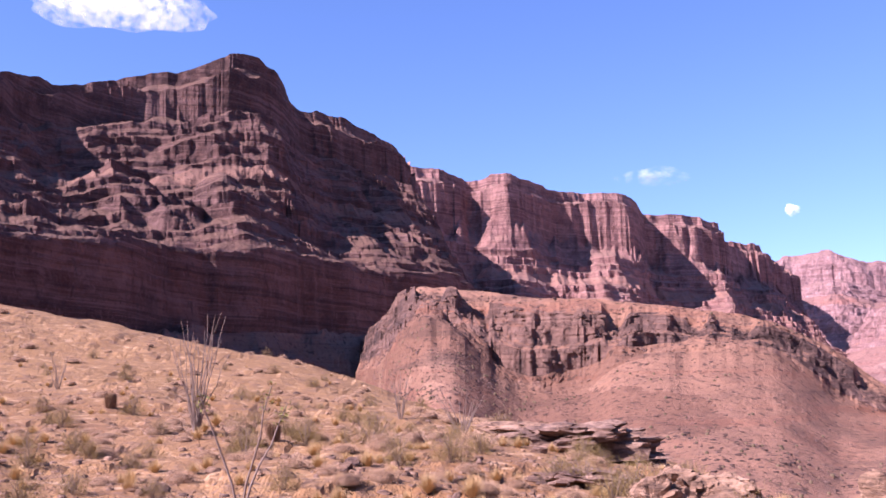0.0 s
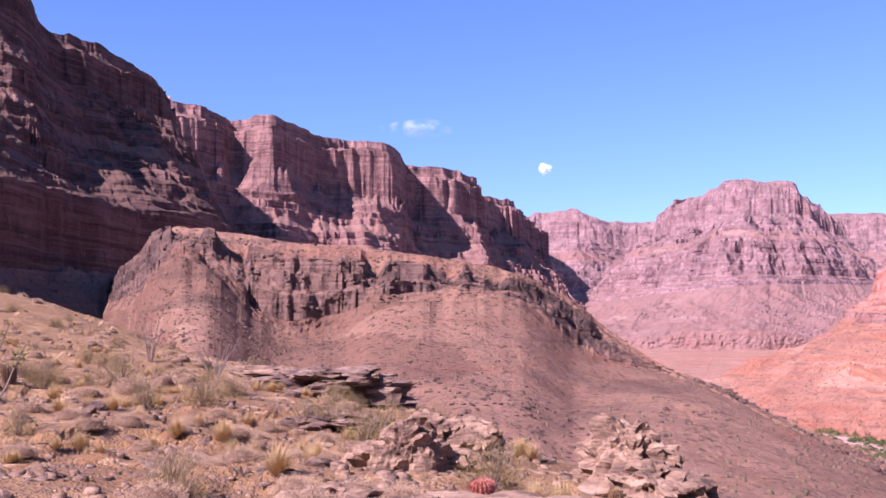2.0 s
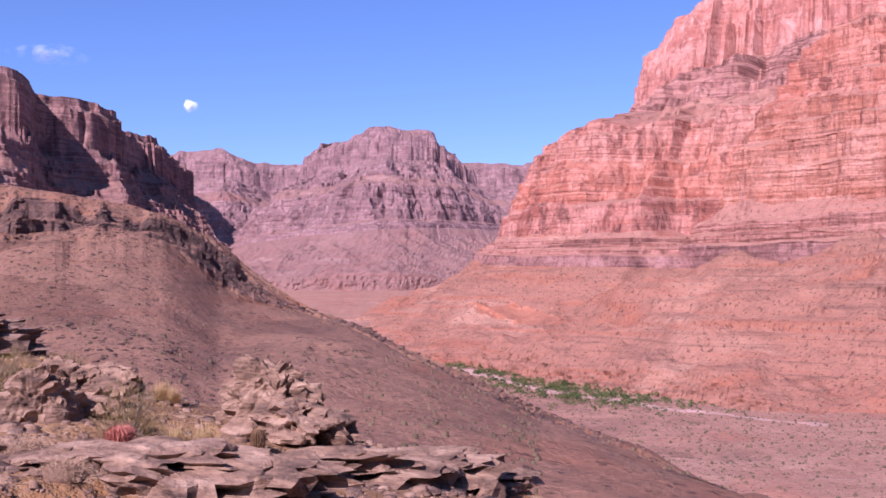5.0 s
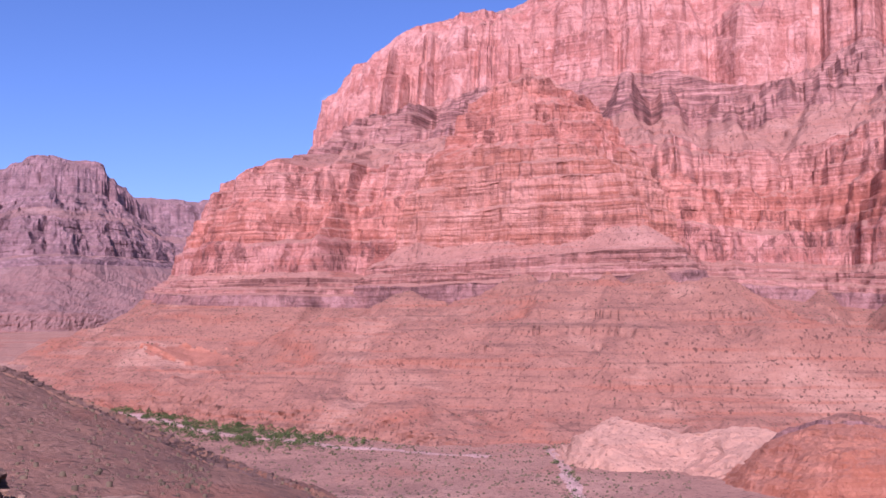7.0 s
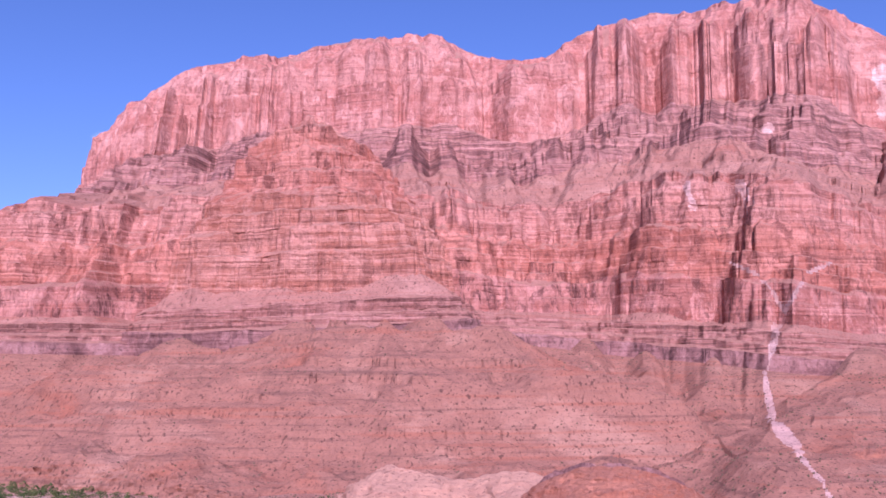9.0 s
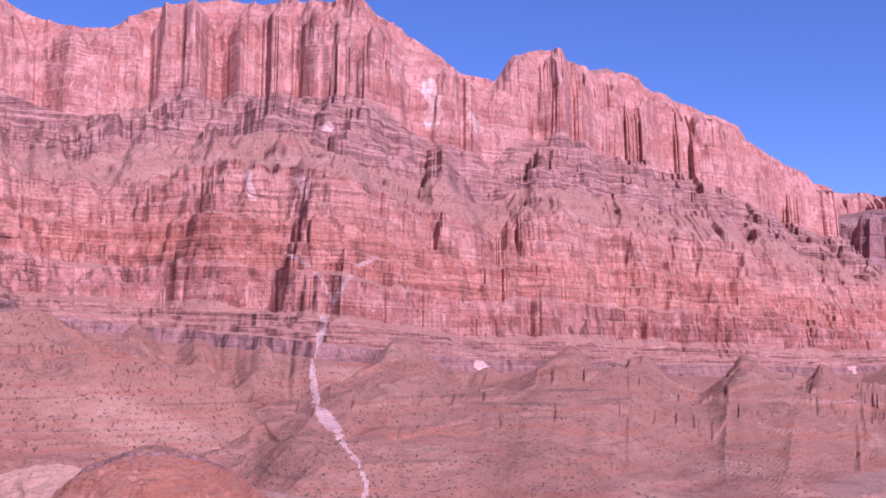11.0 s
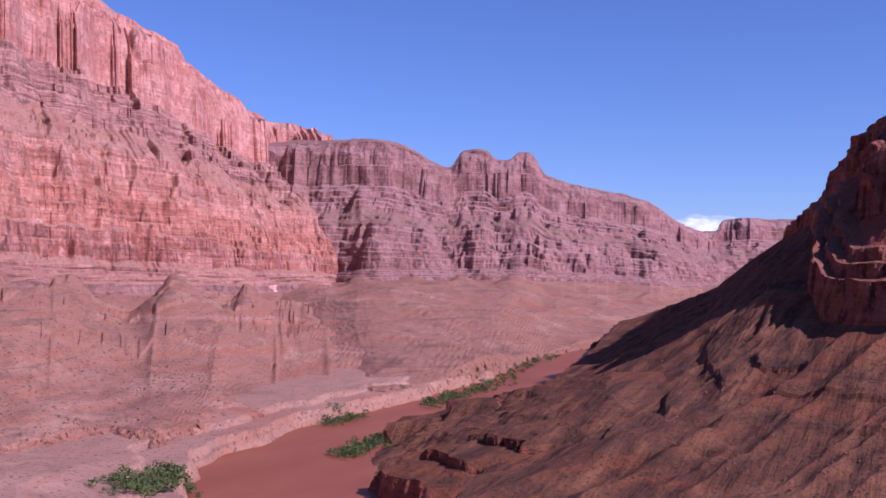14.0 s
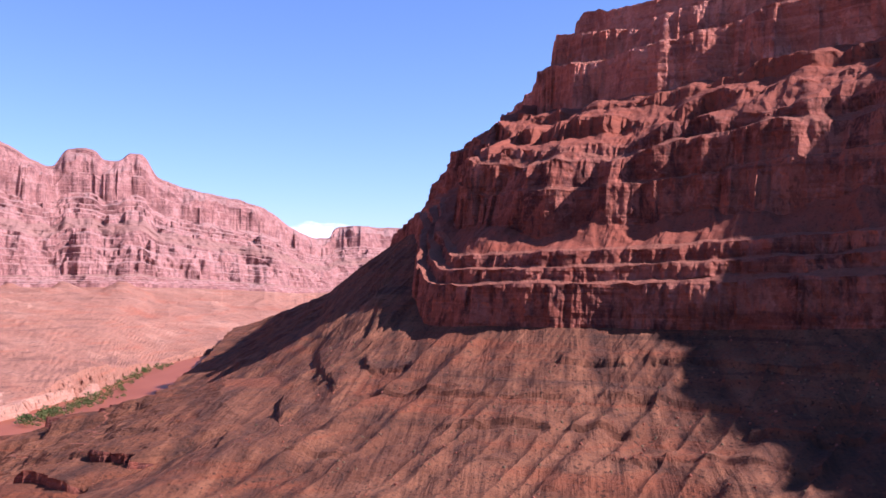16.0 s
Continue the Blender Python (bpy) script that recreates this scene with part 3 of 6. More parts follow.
def height(x, y):
    """The ground without the cliffs."""
    a = x * math.sin(radians(-35)) + y * math.cos(radians(-35))
    valley = -88 + 88 * smooth(600, 2700, a) - 24 * smooth(150, 600, x)
    valley = valley + fbm(x / 90, y / 90, 0, 70, 4) * 2.2 + fbm(x / 12, y / 12, 0, 71, 3) * 0.5
    # the spur on which the camera stands, with a stony knoll to the west
    w = np.maximum(-x, 0)
    edge = np.interp(w, (0, 3, 7, 16, 23, 32, 45, 70), (7.5, 8, 11, 15.5, 19.5, 21, 23, 26))
    over = np.logaddexp(0, (y - edge) / 1.5) * 1.5
    hill = -1.6 + 0.0085 * w + 0.00094 * np.minimum(w, 60) ** 2 - 0.02 * np.clip(y, -40, 60) - 0.4 * over - 0.35 * np.maximum(x, 0)
    hill = hill + 5.0 * np.exp(-((x + 84) ** 2 + (y - 4) ** 2) / (2 * 16.0 ** 2))
    near = np.clip(1.6 - np.hypot(x, y) / 90, 0, 1)
    hill = hill + fbm(x / 8, y / 8, 0, 72, 4) * 0.14 + fbm(x / 1.7, y / 1.7, 0, 73, 3) * 0.05 * near
    shelf = fbm(x / 3.1, y / 3.1, 0, 74, 3)
    hill = hill + 0.10 * smooth(0.02, 0.12, shelf) * near + 0.10 * smooth(0.3, 0.38, shelf) * near
    hill = np.maximum(hill + 0.05 * np.minimum(y, 0), -140)
    hill = np.minimum(hill, 30)
    k = 6.0
    z = np.logaddexp(hill / k, valley / k) * k
    if np.max(x) < 10 and np.max(np.hypot(x, y)) < 200:
        return z
    rd = river_distance(x, y) + fbm(x / 40, y / 40, 0, 75, 3) * 6
    # a steep low bank on the outside of the bend, water to the foot of the butte on the inside
    left = river_side(x, y) < 0
    bench = -122 + 15 * smooth(36, 43, rd) + np.where(x > 150, np.maximum(0.025 * (rd - 44), 0) + 4 * smooth(64, 69, rd + fbm(x / 25, y / 25, 0, 76, 3) * 5), 0)
    z = np.where(left & (x > 150) & (y > 100), np.maximum(z, np.minimum(bench, -101)), z)
    z = np.where(rd < np.where(left, 160, 230), np.minimum(z, np.where(left, bench + 20 * smooth(70, 160, rd), -123)), z)
    return z


def ground_sheet():
    r = np.concatenate([np.geomspace(0.02, 5, 24)[:-1], np.geomspace(5, 70, 140)[:-1], np.geomspace(70, 380, 40)[:-1], np.geomspace(380, 1100, 130)[:-1], np.geomspace(1100, 4900, 40)])[:, None]
    a = np.radians(np.concatenate([np.arange(-100, -20, 0.25), np.arange(-20, 40, 0.5), np.arange(40, 75, 0.25), np.arange(75, 116, 0.8), np.linspace(116, 260, 60)]))[None, :]
    x, y = r * np.sin(a), r * np.cos(a)
    return np.stack([x, y, height(x, y)], -1)


n = Nodes("desert_ground")
big = n.noise(n.scaled(n.pos, 0.01, 0.01, 0.02), 1.0, 5.0, 0.6, 0.5)
c = n.ramp(big, (0.32, (0.2, 0.09, 0.04)), (0.5, (0.23, 0.12, 0.05)), (0.68, (0.27, 0.155, 0.065)))
sand = n.noise(n.pos, 0.35, 5.0, 0.6)
c = n.mix(n.span(sand, 0.4, 0.62, 0, 0.8), c, (0.29, 0.165, 0.075))
rub = n.noise(n.pos, 1.6, 5.0, 0.7)
c = n.mix(n.span(rub, 0.52, 0.62, 0, 0.7), c, (0.17, 0.1, 0.068))
c = n.mix(n.span(rub, 0.44, 0.34, 0, 0.8), c, (0.47, 0.31, 0.18))
pebble = n.noise(n.pos, 7.0, 4.0, 0.7)
c = n.mix(n.span(pebble, 0.54, 0.64, 0, 0.6), c, (0.17, 0.105, 0.08))
n.bump(rub, 0.9, 0.25)
n.bump(pebble, 0.9, 0.06)
GROUND = n.done(c, 0.95)
me = grid_mesh("ground", ground_sheet(), GROUND)
me.materials.append(VALLEY)
co = np.zeros(3 * len(me.polygons))
me.polygons.foreach_get("center", co)
co = co.reshape(-1, 3)
me.polygons.foreach_set("material_index", (np.hypot(co[:, 0], co[:, 1]) > 130 + 40 * fbm(co[:, 0] / 30, co[:, 1] / 30, 0, 77, 3)).astype(np.int32))
ground = tagged(new("ground", me),
                "dry stony desert ground falling into the canyon", "ground", kind="structure")

n = Nodes("muddy_water")
c = n.ramp(n.noise(n.scaled(n.pos, 0.01, 0.03, 0), 1.0, 4.0), (0.35, (0.22, 0.064, 0.028)), (0.65, (0.265, 0.083, 0.039)))
n.bump(n.noise(n.scaled(n.pos, 0.25, 0.4, 0), 1.0, 4.0), 0.15, 0.4)
MUD = n.done(c, 0.5)
bm = bmesh.new()
side = []
for i, p in enumerate(RIVER):
    d = RIVER[min(i + 1, len(RIVER) - 1)] - RIVER[max(i - 1, 0)]
    d = d / np.linalg.norm(d)
    side.append([bm.verts.new((*(p + 75 * k * np.array((-d[1], d[0]))), WATER)) for k in (-1, 1)])
for a, b in zip(side[:-1], side[1:]):
    bm.faces.new((a[0], b[0], b[1], a[1]))
me = bpy.data.meshes.new("water")
bm.to_mesh(me)
bm.free()
me.materials.append(MUD)
tagged(new("water", me), "muddy red-brown river in the canyon bottom", "river", kind="structure")

# ---- canyon walls ----
def by_sight(rows, d0, d1, z0, z1):
    """A profile from (share of the way, height angle) rows, for a foot and a rim at these distances and heights."""
    return tuple((q, round(((d0 + (d1 - d0) * q) * math.tan(radians(el)) - z0) / (z1 - z0), 4)) for q, el in rows)


WALL_BEDS = ((0.01, 1.1), (0.035, 1.2), (0.04, 1.55), (0.065, 1.68), (0.07, 1.95), (0.085, 2.0), (0.09, 2.3), (0.105, 2.38), (0.13, 2.75),
             (0.14, 3.9), (0.146, 3.95), (0.152, 4.85), (0.175, 5.1), (0.18, 5.7), (0.19, 5.78), (0.196, 6.4), (0.21, 6.5), (0.22, 7.4), (0.265, 7.85),
             (0.275, 8.6), (0.285, 8.65), (0.3, 9.6), (0.33, 9.85), (0.335, 10.25), (0.42, 10.85), (0.425, 11.05), (0.53, 11.7),
             (0.54, 12.25), (0.58, 12.32), (0.59, 12.7), (0.63, 12.78), (0.635, 13.3), (0.68, 13.36), (0.69, 13.9), (0.74, 14.0), (0.75, 14.35), (0.79, 14.42),
             (0.81, 17.2), (0.822, 17.25), (0.838, 18.6), (0.93, 19.55), (0.936, 19.75))
PROFILE = ((0.0, 0.0),) + by_sight(WALL_BEDS, 1110, 1812, 5, 659) + ((1.1, 1.0), (1.4, 1.01), (1.9, 1.0))
heights = [h for _, h in PROFILE]
WALL_PIECES = [
    ("talus_slope", TALUS, "pinkish rubble slope with sparse bush", 0, 0),
    ("lower_cliff", BAND, "dark varnished lower cliff band", 0.0, heights[1]),
    ("ledges", LEDGE, "thin stacked ledges", heights[1], heights[8]),
    ("bench", SLOPE, "", heights[8], heights[9]),
    ("red_cliff", DEEP_RED, "sheer deep red cliff with pale streaks", heights[9], heights[13]),
    ("middle_cliff", REDCLIFF, "stepped red cliff with pale ledges", heights[13], heights[19]),
    ("upper_cliff", PINK, "pale pink broken cliff", heights[19], heights[24]),
    ("upper_bench", SLOPE, "", heights[24], heights[27]),
    ("layered_cliff", LAYER, "grey-brown thin-bedded cliff", heights[27], heights[37]),
    ("rim_cliff", RIM, "pink sandstone rim cliff", heights[37], heights[42]),
    ("plateau_top", PLATEAU, "", heights[42], 9)]
main_wall = landform("canyon_wall", "tall sunlit red sandstone canyon wall in stepped layers", "cliff", [
    (-17, 2400, 70, -11, 2700, 420, 300, 80), (-20.5, 1950, 60, -12.6, 2200, 430, 300, 100), (-24, 1560, 40, -13, 1960, 452, 250, 110),
    (-23.4, 1300, 25, -11.2, 1900, 512, 220, 105), (-17.5, 1200, 20, -8.6, 1890, 566, 250, 105), (-8, 1190, 18, -4.5, 1880, 615, 320, 105),
    (1, 1200, 22, 2, 1850, 631.2, 380, 110), (6.5, 1210, 30, 5.2, 1843.8, 628.8, 370, 118), (10, 1200, 28, 9.5, 1837.5, 577.5, 430, 118),
    (15, 1200, 15, 15, 1862.5, 652.5, 430, 110), (20, 1110, 5, 20.5, 1812.5, 658.8, 400, 105), (24, 1030, -5, 25.5, 1712.5, 618.8, 400, 100),
    (30, 1130, -14, 30, 1812.5, 552.5, 480, 87), (33, 1210, -20, 33, 1887.5, 527.5, 560, 81), (34.6, 1250, -21, 34.4, 1912.5, 600, 620, 80), (37, 1320, -23, 36.5, 1975, 617.5, 700, 78),
    (43, 1560, -30, 40.6, 2250, 645, 870, 71), (46, 1700, -33, 43.3, 2425, 645, 1040, 68), (49, 1850, -35, 46, 2600, 602.5, 1120, 66),
    (51.5, 2050, -38, 48.5, 2850, 562.5, 1280, 70), (54, 2350, -32, 51.2, 3212.5, 522.5, 1500, 84), (58, 2800, -55, 55.3, 3750, 540, 1860, 60)],
    PROFILE, 1400, 2.4, WALL_PIECES, seed=100, crown=3, climb=0.08, wobble=0.35, radial=(18, 30), talus_shape=((0, 0), (0.2, 0.28), (0.6, 0.68), (1, 1)), rimfade=0.45, relief=(0.17, 200), layer=(2.5, 60), flute=(0.7, 18), gully=(20, 230), talus_rows=150, marks=[
        ("red_cliff", WASH, [(22.4, 5.2), (23.2, 4.4), (23.9, 3.0)], 0.1), ("red_cliff", WASH, [(25.4, 5.2), (24.7, 4.4), (23.9, 3.0)], 0.1), ("middle_cliff", WASH, [(21.2, 5.8), (22.6, 5.1)], 0.08), ("middle_cliff", WASH, [(26.4, 5.6), (25.2, 5.1)], 0.08),
        ("rim_cliff", WHITE_ROCK, [(29.4, 15.4), (29.8, 14.2), (29.3, 13.2)], 0.38), ("rim_cliff", WHITE_ROCK, [(31.8, 13.6), (32.4, 12.9)], 0.22),
        ("upper_cliff", WHITE_ROCK, [(19.0, 10.1), (19.3, 9.0)], 0.25), ("upper_cliff", WHITE_ROCK, [(21.8, 10.2), (22.2, 9.2)], 0.25), ("layered_cliff", WHITE_ROCK, [(23.4, 13.0)], 0.3),
        ("red_cliff", WHITE_ROCK, [(40.2, 4.4), (40.0, 2.9)], 0.2), ("lower_cliff", WHITE_ROCK, [(32.2, -0.5), (32.7, -0.7)], 0.16), ("lower_cliff", WHITE_ROCK, [(52.3, -0.6), (52.5, -1.0)], 0.14),
        ("bench", WASH, [(23.9, 3.9), (23.6, 2.6), (23.3, 1.6)], 0.2), ("ledges", WASH, [(23.6, 2.6), (23.0, 0.5)], 0.16), ("lower_cliff", WASH, [(23.2, 1.5), (22.8, -0.6)], 0.14),
        ("talus_slope", WASH, [(22.7, 0.3), (22.8, -1.2), (23.1, -2.9)], 0.14), ("talus_slope", WASH, [(23.1, -2.9), (23.7, -3.6), (24.3, -4.3)], 0.32), ("talus_slope", WASH, [(24.0, -4.0), (24.6, -5.0), (25.4, -6.0), (25.9, -7.2), (25.6, -8.4)], 0.13),
        ("talus_slope", RED_EARTH, [(44, -2.2), (54, -2.6)], 0.22), ("talus_slope", LEDGE, [(44.4, -2.3), (49.5, -2.4), (54.0, -2.5)], 0.11), ("talus_slope", LEDGE, [(47.5, -3.7), (48.9, -4.1), (50.7, -4.0)], 0.11), ("talus_slope", LEDGE, [(56.1, -1.7), (58.6, -2.1)], 0.11), ("talus_slope", LEDGE, [(48.7, -7.1), (52.5, -7.4), (55.2, -7.3)], 0.11), ("talus_slope", RED_EARTH, [(46, -4.4), (53, -4.2)], 0.16), ("talus_slope", RED_EARTH, [(36, -4.2), (41, -4.4)], 0.15), ("talus_slope", RED_EARTH, [(27, -4.6), (29, -4.2), (32, -4.4)], 0.2), ("talus_slope", RED_EARTH, [(-24, -1.4), (-19.5, -2.0)], 0.4), ("talus_slope", RED_EARTH, [(-33, -0.8), (-28, -0.9)], 0.3)],
    fans=[(28.1, 36, 45, 420), (37.4, 40, 45, 460), (41.5, 30, 30, 360), (13.1, 24, 26, 280), (16.5, 16, 20, 220), (33, 12, 24, 240), (47, 34, 40, 420), (51, 26, 40, 380), (4, 18, 24, 260), (20, 16, 20, 220)], ledge_gate=0.8, shelves=1.0)

PROW_CLIFF = cliff_rock("orange_cliff", (0.34, 0.115, 0.068), (0.44, 0.165, 0.1), (0.52, 0.245, 0.17), (0.2, 0.075, 0.052), 0.45, 0.12, seams=0.45)
PROW_PIECES = [p for p in WALL_PIECES if p[0] in ("talus_slope",)] + [
    ("lower_cliff", BAND, "dark varnished lower cliff band", 0.0, 0.085), ("ledges", LEDGE, "thin stacked ledges", 0.085, 0.19), ("bench", SLOPE, "", 0.19, 0.25),
    ("red_cliff", PROW_CLIFF, "banded orange-red cliff", 0.25, 0.63), ("upper_cliff", REDCLIFF, "", 0.63, 1.0), ("upper_slope", SLOPE, "", 1.0, 9)]
prow = landform("promontory", "sunlit red promontory standing out from the canyon wall", "cliff", [
    (-13, 1420, 22, -3.6, 1400, 270, 200, 135), (-13, 1210, 18, -3.3, 1340, 315, 270, 122), (-6.5, 1130, 18, -3.0, 1310, 324, 330, 105), (0, 1095, 22, -2.5, 1300, 326, 380, 110),
    (5.6, 1085, 28, -1.9, 1310, 318, 370, 116), (7.2, 1105, 30, -1.4, 1330, 304, 370, 134), (7.4, 1260, 30, 0, 1400, 290, 370, 150)],
    ((0, 0), (0.012, 0.085), (0.06, 0.095), (0.065, 0.125), (0.11, 0.14), (0.115, 0.175), (0.16, 0.19), (0.27, 0.25), (0.29, 0.38), (0.32, 0.39), (0.335, 0.47), (0.39, 0.49), (0.40, 0.55),
     (0.45, 0.57), (0.46, 0.63), (0.55, 0.68), (0.56, 0.73), (0.62, 0.75), (0.63, 0.82), (0.72, 0.86), (0.73, 0.93), (0.85, 0.97), (0.9, 1.0), (1.5, 0.95)), 800, 2.0, PROW_PIECES, seed=150, wobble=0.35, relief=(0.10, 120), layer=(4, 50), flute=(1.5, 18), gully=(20, 230), talus_rows=80, fans=[(-3, 34, 14, 260), (2.5, 26, 12, 220), (-9, 28, 14, 260)])

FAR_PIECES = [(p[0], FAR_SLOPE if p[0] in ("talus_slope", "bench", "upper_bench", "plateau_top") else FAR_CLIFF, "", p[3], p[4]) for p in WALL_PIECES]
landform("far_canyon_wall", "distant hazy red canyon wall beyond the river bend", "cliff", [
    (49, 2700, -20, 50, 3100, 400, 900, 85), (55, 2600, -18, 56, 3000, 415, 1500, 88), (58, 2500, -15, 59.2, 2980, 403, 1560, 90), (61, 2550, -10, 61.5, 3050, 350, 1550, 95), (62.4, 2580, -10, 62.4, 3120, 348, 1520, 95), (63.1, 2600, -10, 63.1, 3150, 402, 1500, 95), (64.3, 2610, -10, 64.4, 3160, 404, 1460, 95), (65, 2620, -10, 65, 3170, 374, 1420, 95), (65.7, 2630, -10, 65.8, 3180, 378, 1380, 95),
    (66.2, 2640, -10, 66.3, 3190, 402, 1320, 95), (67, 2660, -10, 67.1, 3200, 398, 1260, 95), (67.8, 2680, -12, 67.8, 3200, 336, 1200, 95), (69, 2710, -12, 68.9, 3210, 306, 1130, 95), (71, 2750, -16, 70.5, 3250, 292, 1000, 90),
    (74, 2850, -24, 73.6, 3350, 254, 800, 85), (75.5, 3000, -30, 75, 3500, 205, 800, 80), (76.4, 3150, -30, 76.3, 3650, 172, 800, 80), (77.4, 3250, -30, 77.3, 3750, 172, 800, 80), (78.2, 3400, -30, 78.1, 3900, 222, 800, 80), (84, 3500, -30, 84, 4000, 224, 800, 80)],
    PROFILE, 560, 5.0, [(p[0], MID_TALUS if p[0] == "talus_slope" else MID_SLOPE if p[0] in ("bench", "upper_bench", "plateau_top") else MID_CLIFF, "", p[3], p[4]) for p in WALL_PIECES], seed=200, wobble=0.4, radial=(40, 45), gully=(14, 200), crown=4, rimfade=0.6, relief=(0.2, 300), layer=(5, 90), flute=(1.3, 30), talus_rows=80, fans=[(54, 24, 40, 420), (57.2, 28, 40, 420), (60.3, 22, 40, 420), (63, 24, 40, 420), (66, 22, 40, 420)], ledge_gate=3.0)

BEYOND_CLIFF = cliff_rock("purple_brown_cliff", (0.165, 0.082, 0.072), (0.24, 0.118, 0.1), (0.32, 0.172, 0.142), (0.1, 0.052, 0.048), 0.5, 0.1, (0.29, 0.165, 0.125), 0.5, 0.4)
BEYOND_EARTH = scree("purple_brown_earth", (0.27, 0.145, 0.108), (0.34, 0.2, 0.15), (0.15, 0.085, 0.068), (0.26, 0.115, 0.082))
LEFT_PROFILE = (((0, 0), (0.018, 0.17)) + beds(0.018, 0.17, 0.2, 0.26, 3, 0.45, 5) + ((0.26, 0.29),) + beds(0.26, 0.29, 0.48, 0.45, 4, 0.45, 6) + ((0.56, 0.5),) + beds(0.56, 0.5, 0.74, 0.66, 4, 0.5, 7) + beds(0.74, 0.66, 0.85, 0.76, 2, 0.5, 8)
                + ((0.875, 0.90), (0.945, 0.93), (0.96, 0.985), (1.1, 1.0), (1.4, 1.01), (1.8, 1.0)))
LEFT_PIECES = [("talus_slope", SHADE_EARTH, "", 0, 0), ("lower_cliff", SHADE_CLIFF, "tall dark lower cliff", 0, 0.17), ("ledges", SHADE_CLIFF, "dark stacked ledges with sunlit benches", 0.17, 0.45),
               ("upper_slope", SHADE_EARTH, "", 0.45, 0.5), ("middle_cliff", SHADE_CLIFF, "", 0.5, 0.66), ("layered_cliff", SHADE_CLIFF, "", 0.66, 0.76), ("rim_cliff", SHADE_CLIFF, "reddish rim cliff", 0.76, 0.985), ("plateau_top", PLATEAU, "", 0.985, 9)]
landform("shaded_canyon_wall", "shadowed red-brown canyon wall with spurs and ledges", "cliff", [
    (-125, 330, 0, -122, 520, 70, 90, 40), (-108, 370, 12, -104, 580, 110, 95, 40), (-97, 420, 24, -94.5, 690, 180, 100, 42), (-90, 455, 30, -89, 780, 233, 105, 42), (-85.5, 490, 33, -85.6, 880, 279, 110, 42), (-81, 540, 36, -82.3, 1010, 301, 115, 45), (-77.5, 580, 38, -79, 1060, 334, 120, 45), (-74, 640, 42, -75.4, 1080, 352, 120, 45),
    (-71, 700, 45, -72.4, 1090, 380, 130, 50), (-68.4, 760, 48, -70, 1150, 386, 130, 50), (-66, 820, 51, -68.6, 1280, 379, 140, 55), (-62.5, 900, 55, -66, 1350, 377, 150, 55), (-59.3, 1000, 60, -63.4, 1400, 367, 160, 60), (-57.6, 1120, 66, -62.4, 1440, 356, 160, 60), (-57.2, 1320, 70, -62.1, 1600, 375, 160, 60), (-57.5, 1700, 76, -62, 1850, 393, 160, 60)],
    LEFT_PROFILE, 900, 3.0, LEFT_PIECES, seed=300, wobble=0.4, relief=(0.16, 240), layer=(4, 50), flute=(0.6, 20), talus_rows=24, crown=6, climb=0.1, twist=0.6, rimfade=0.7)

BEYOND_BEDS = ((0, 0), (0.015, 0.06)) + beds(0.015, 0.06, 0.2, 0.15, 3, 0.6, 15) + ((0.28, 0.19),) + beds(0.28, 0.19, 0.45, 0.36, 4, 0.7, 16) + ((0.55, 0.42),) + beds(0.55, 0.42, 0.7, 0.56, 3, 0.6, 17) + ((0.82, 0.66), (0.85, 0.9), (0.93, 0.92), (0.95, 0.985), (1.1, 1.0), (1.4, 1.01), (1.8, 1.0))
beyond = landform("cliffed_canyon_wall", "purplish canyon wall with tall rim cliffs, half in shadow", "cliff", [
    (-66, 1198, 72, -69, 1534, 440, 250, 60), (-62, 1448, 72, -64, 1847, 440, 250, 60), (-60.5, 1453, 72, -62, 1854, 440, 250, 60), (-59, 1483, 72, -60, 1891, 440, 250, 60), (-57.6, 1545, 72, -58.4, 1968, 440, 250, 60), (-55.6, 1513, 72, -56.1, 1929, 440, 250, 60), (-53.4, 1598, 72, -54, 2035, 440, 250, 60), (-51.6, 1670, 72, -52.8, 2125, 440, 250, 60),
    (-48.6, 1756, 72, -49.2, 2232, 440, 250, 60), (-47, 1926, 72, -48.4, 2445, 440, 250, 60), (-45, 1966, 72, -46.3, 2495, 440, 250, 60), (-43, 2051, 76, -44.6, 2601, 440, 250, 60), (-41.4, 2297, 76, -44, 2909, 440, 250, 60), (-40, 2413, 76, -42.6, 3053, 440, 250, 60), (-38.6, 2796, 76, -41.5, 3533, 440, 250, 60), (-38, 3090, 76, -41.3, 3900, 424, 250, 60)],
    BEYOND_BEDS, 800, 3.6, [("talus_slope", BEYOND_EARTH, "", 0, 0), ("lower_cliff", BEYOND_CLIFF, "", 0, 0.15), ("bench", BEYOND_EARTH, "", 0.15, 0.19), ("middle_cliff", BEYOND_CLIFF, "", 0.19, 0.36), ("upper_bench", BEYOND_EARTH, "", 0.36, 0.42),
                            ("layered_cliff", BEYOND_CLIFF, "", 0.42, 0.66), ("rim_cliff", BEYOND_CLIFF, "tall sheer reddish rim cliff", 0.66, 0.985), ("plateau_top", PLATEAU, "", 0.985, 9)],
    seed=350, wobble=0.4, relief=(0.22, 330), layer=(5, 90), flute=(1.2, 34), talus_rows=24, crown=6, climb=0.1, rimfade=0.35)

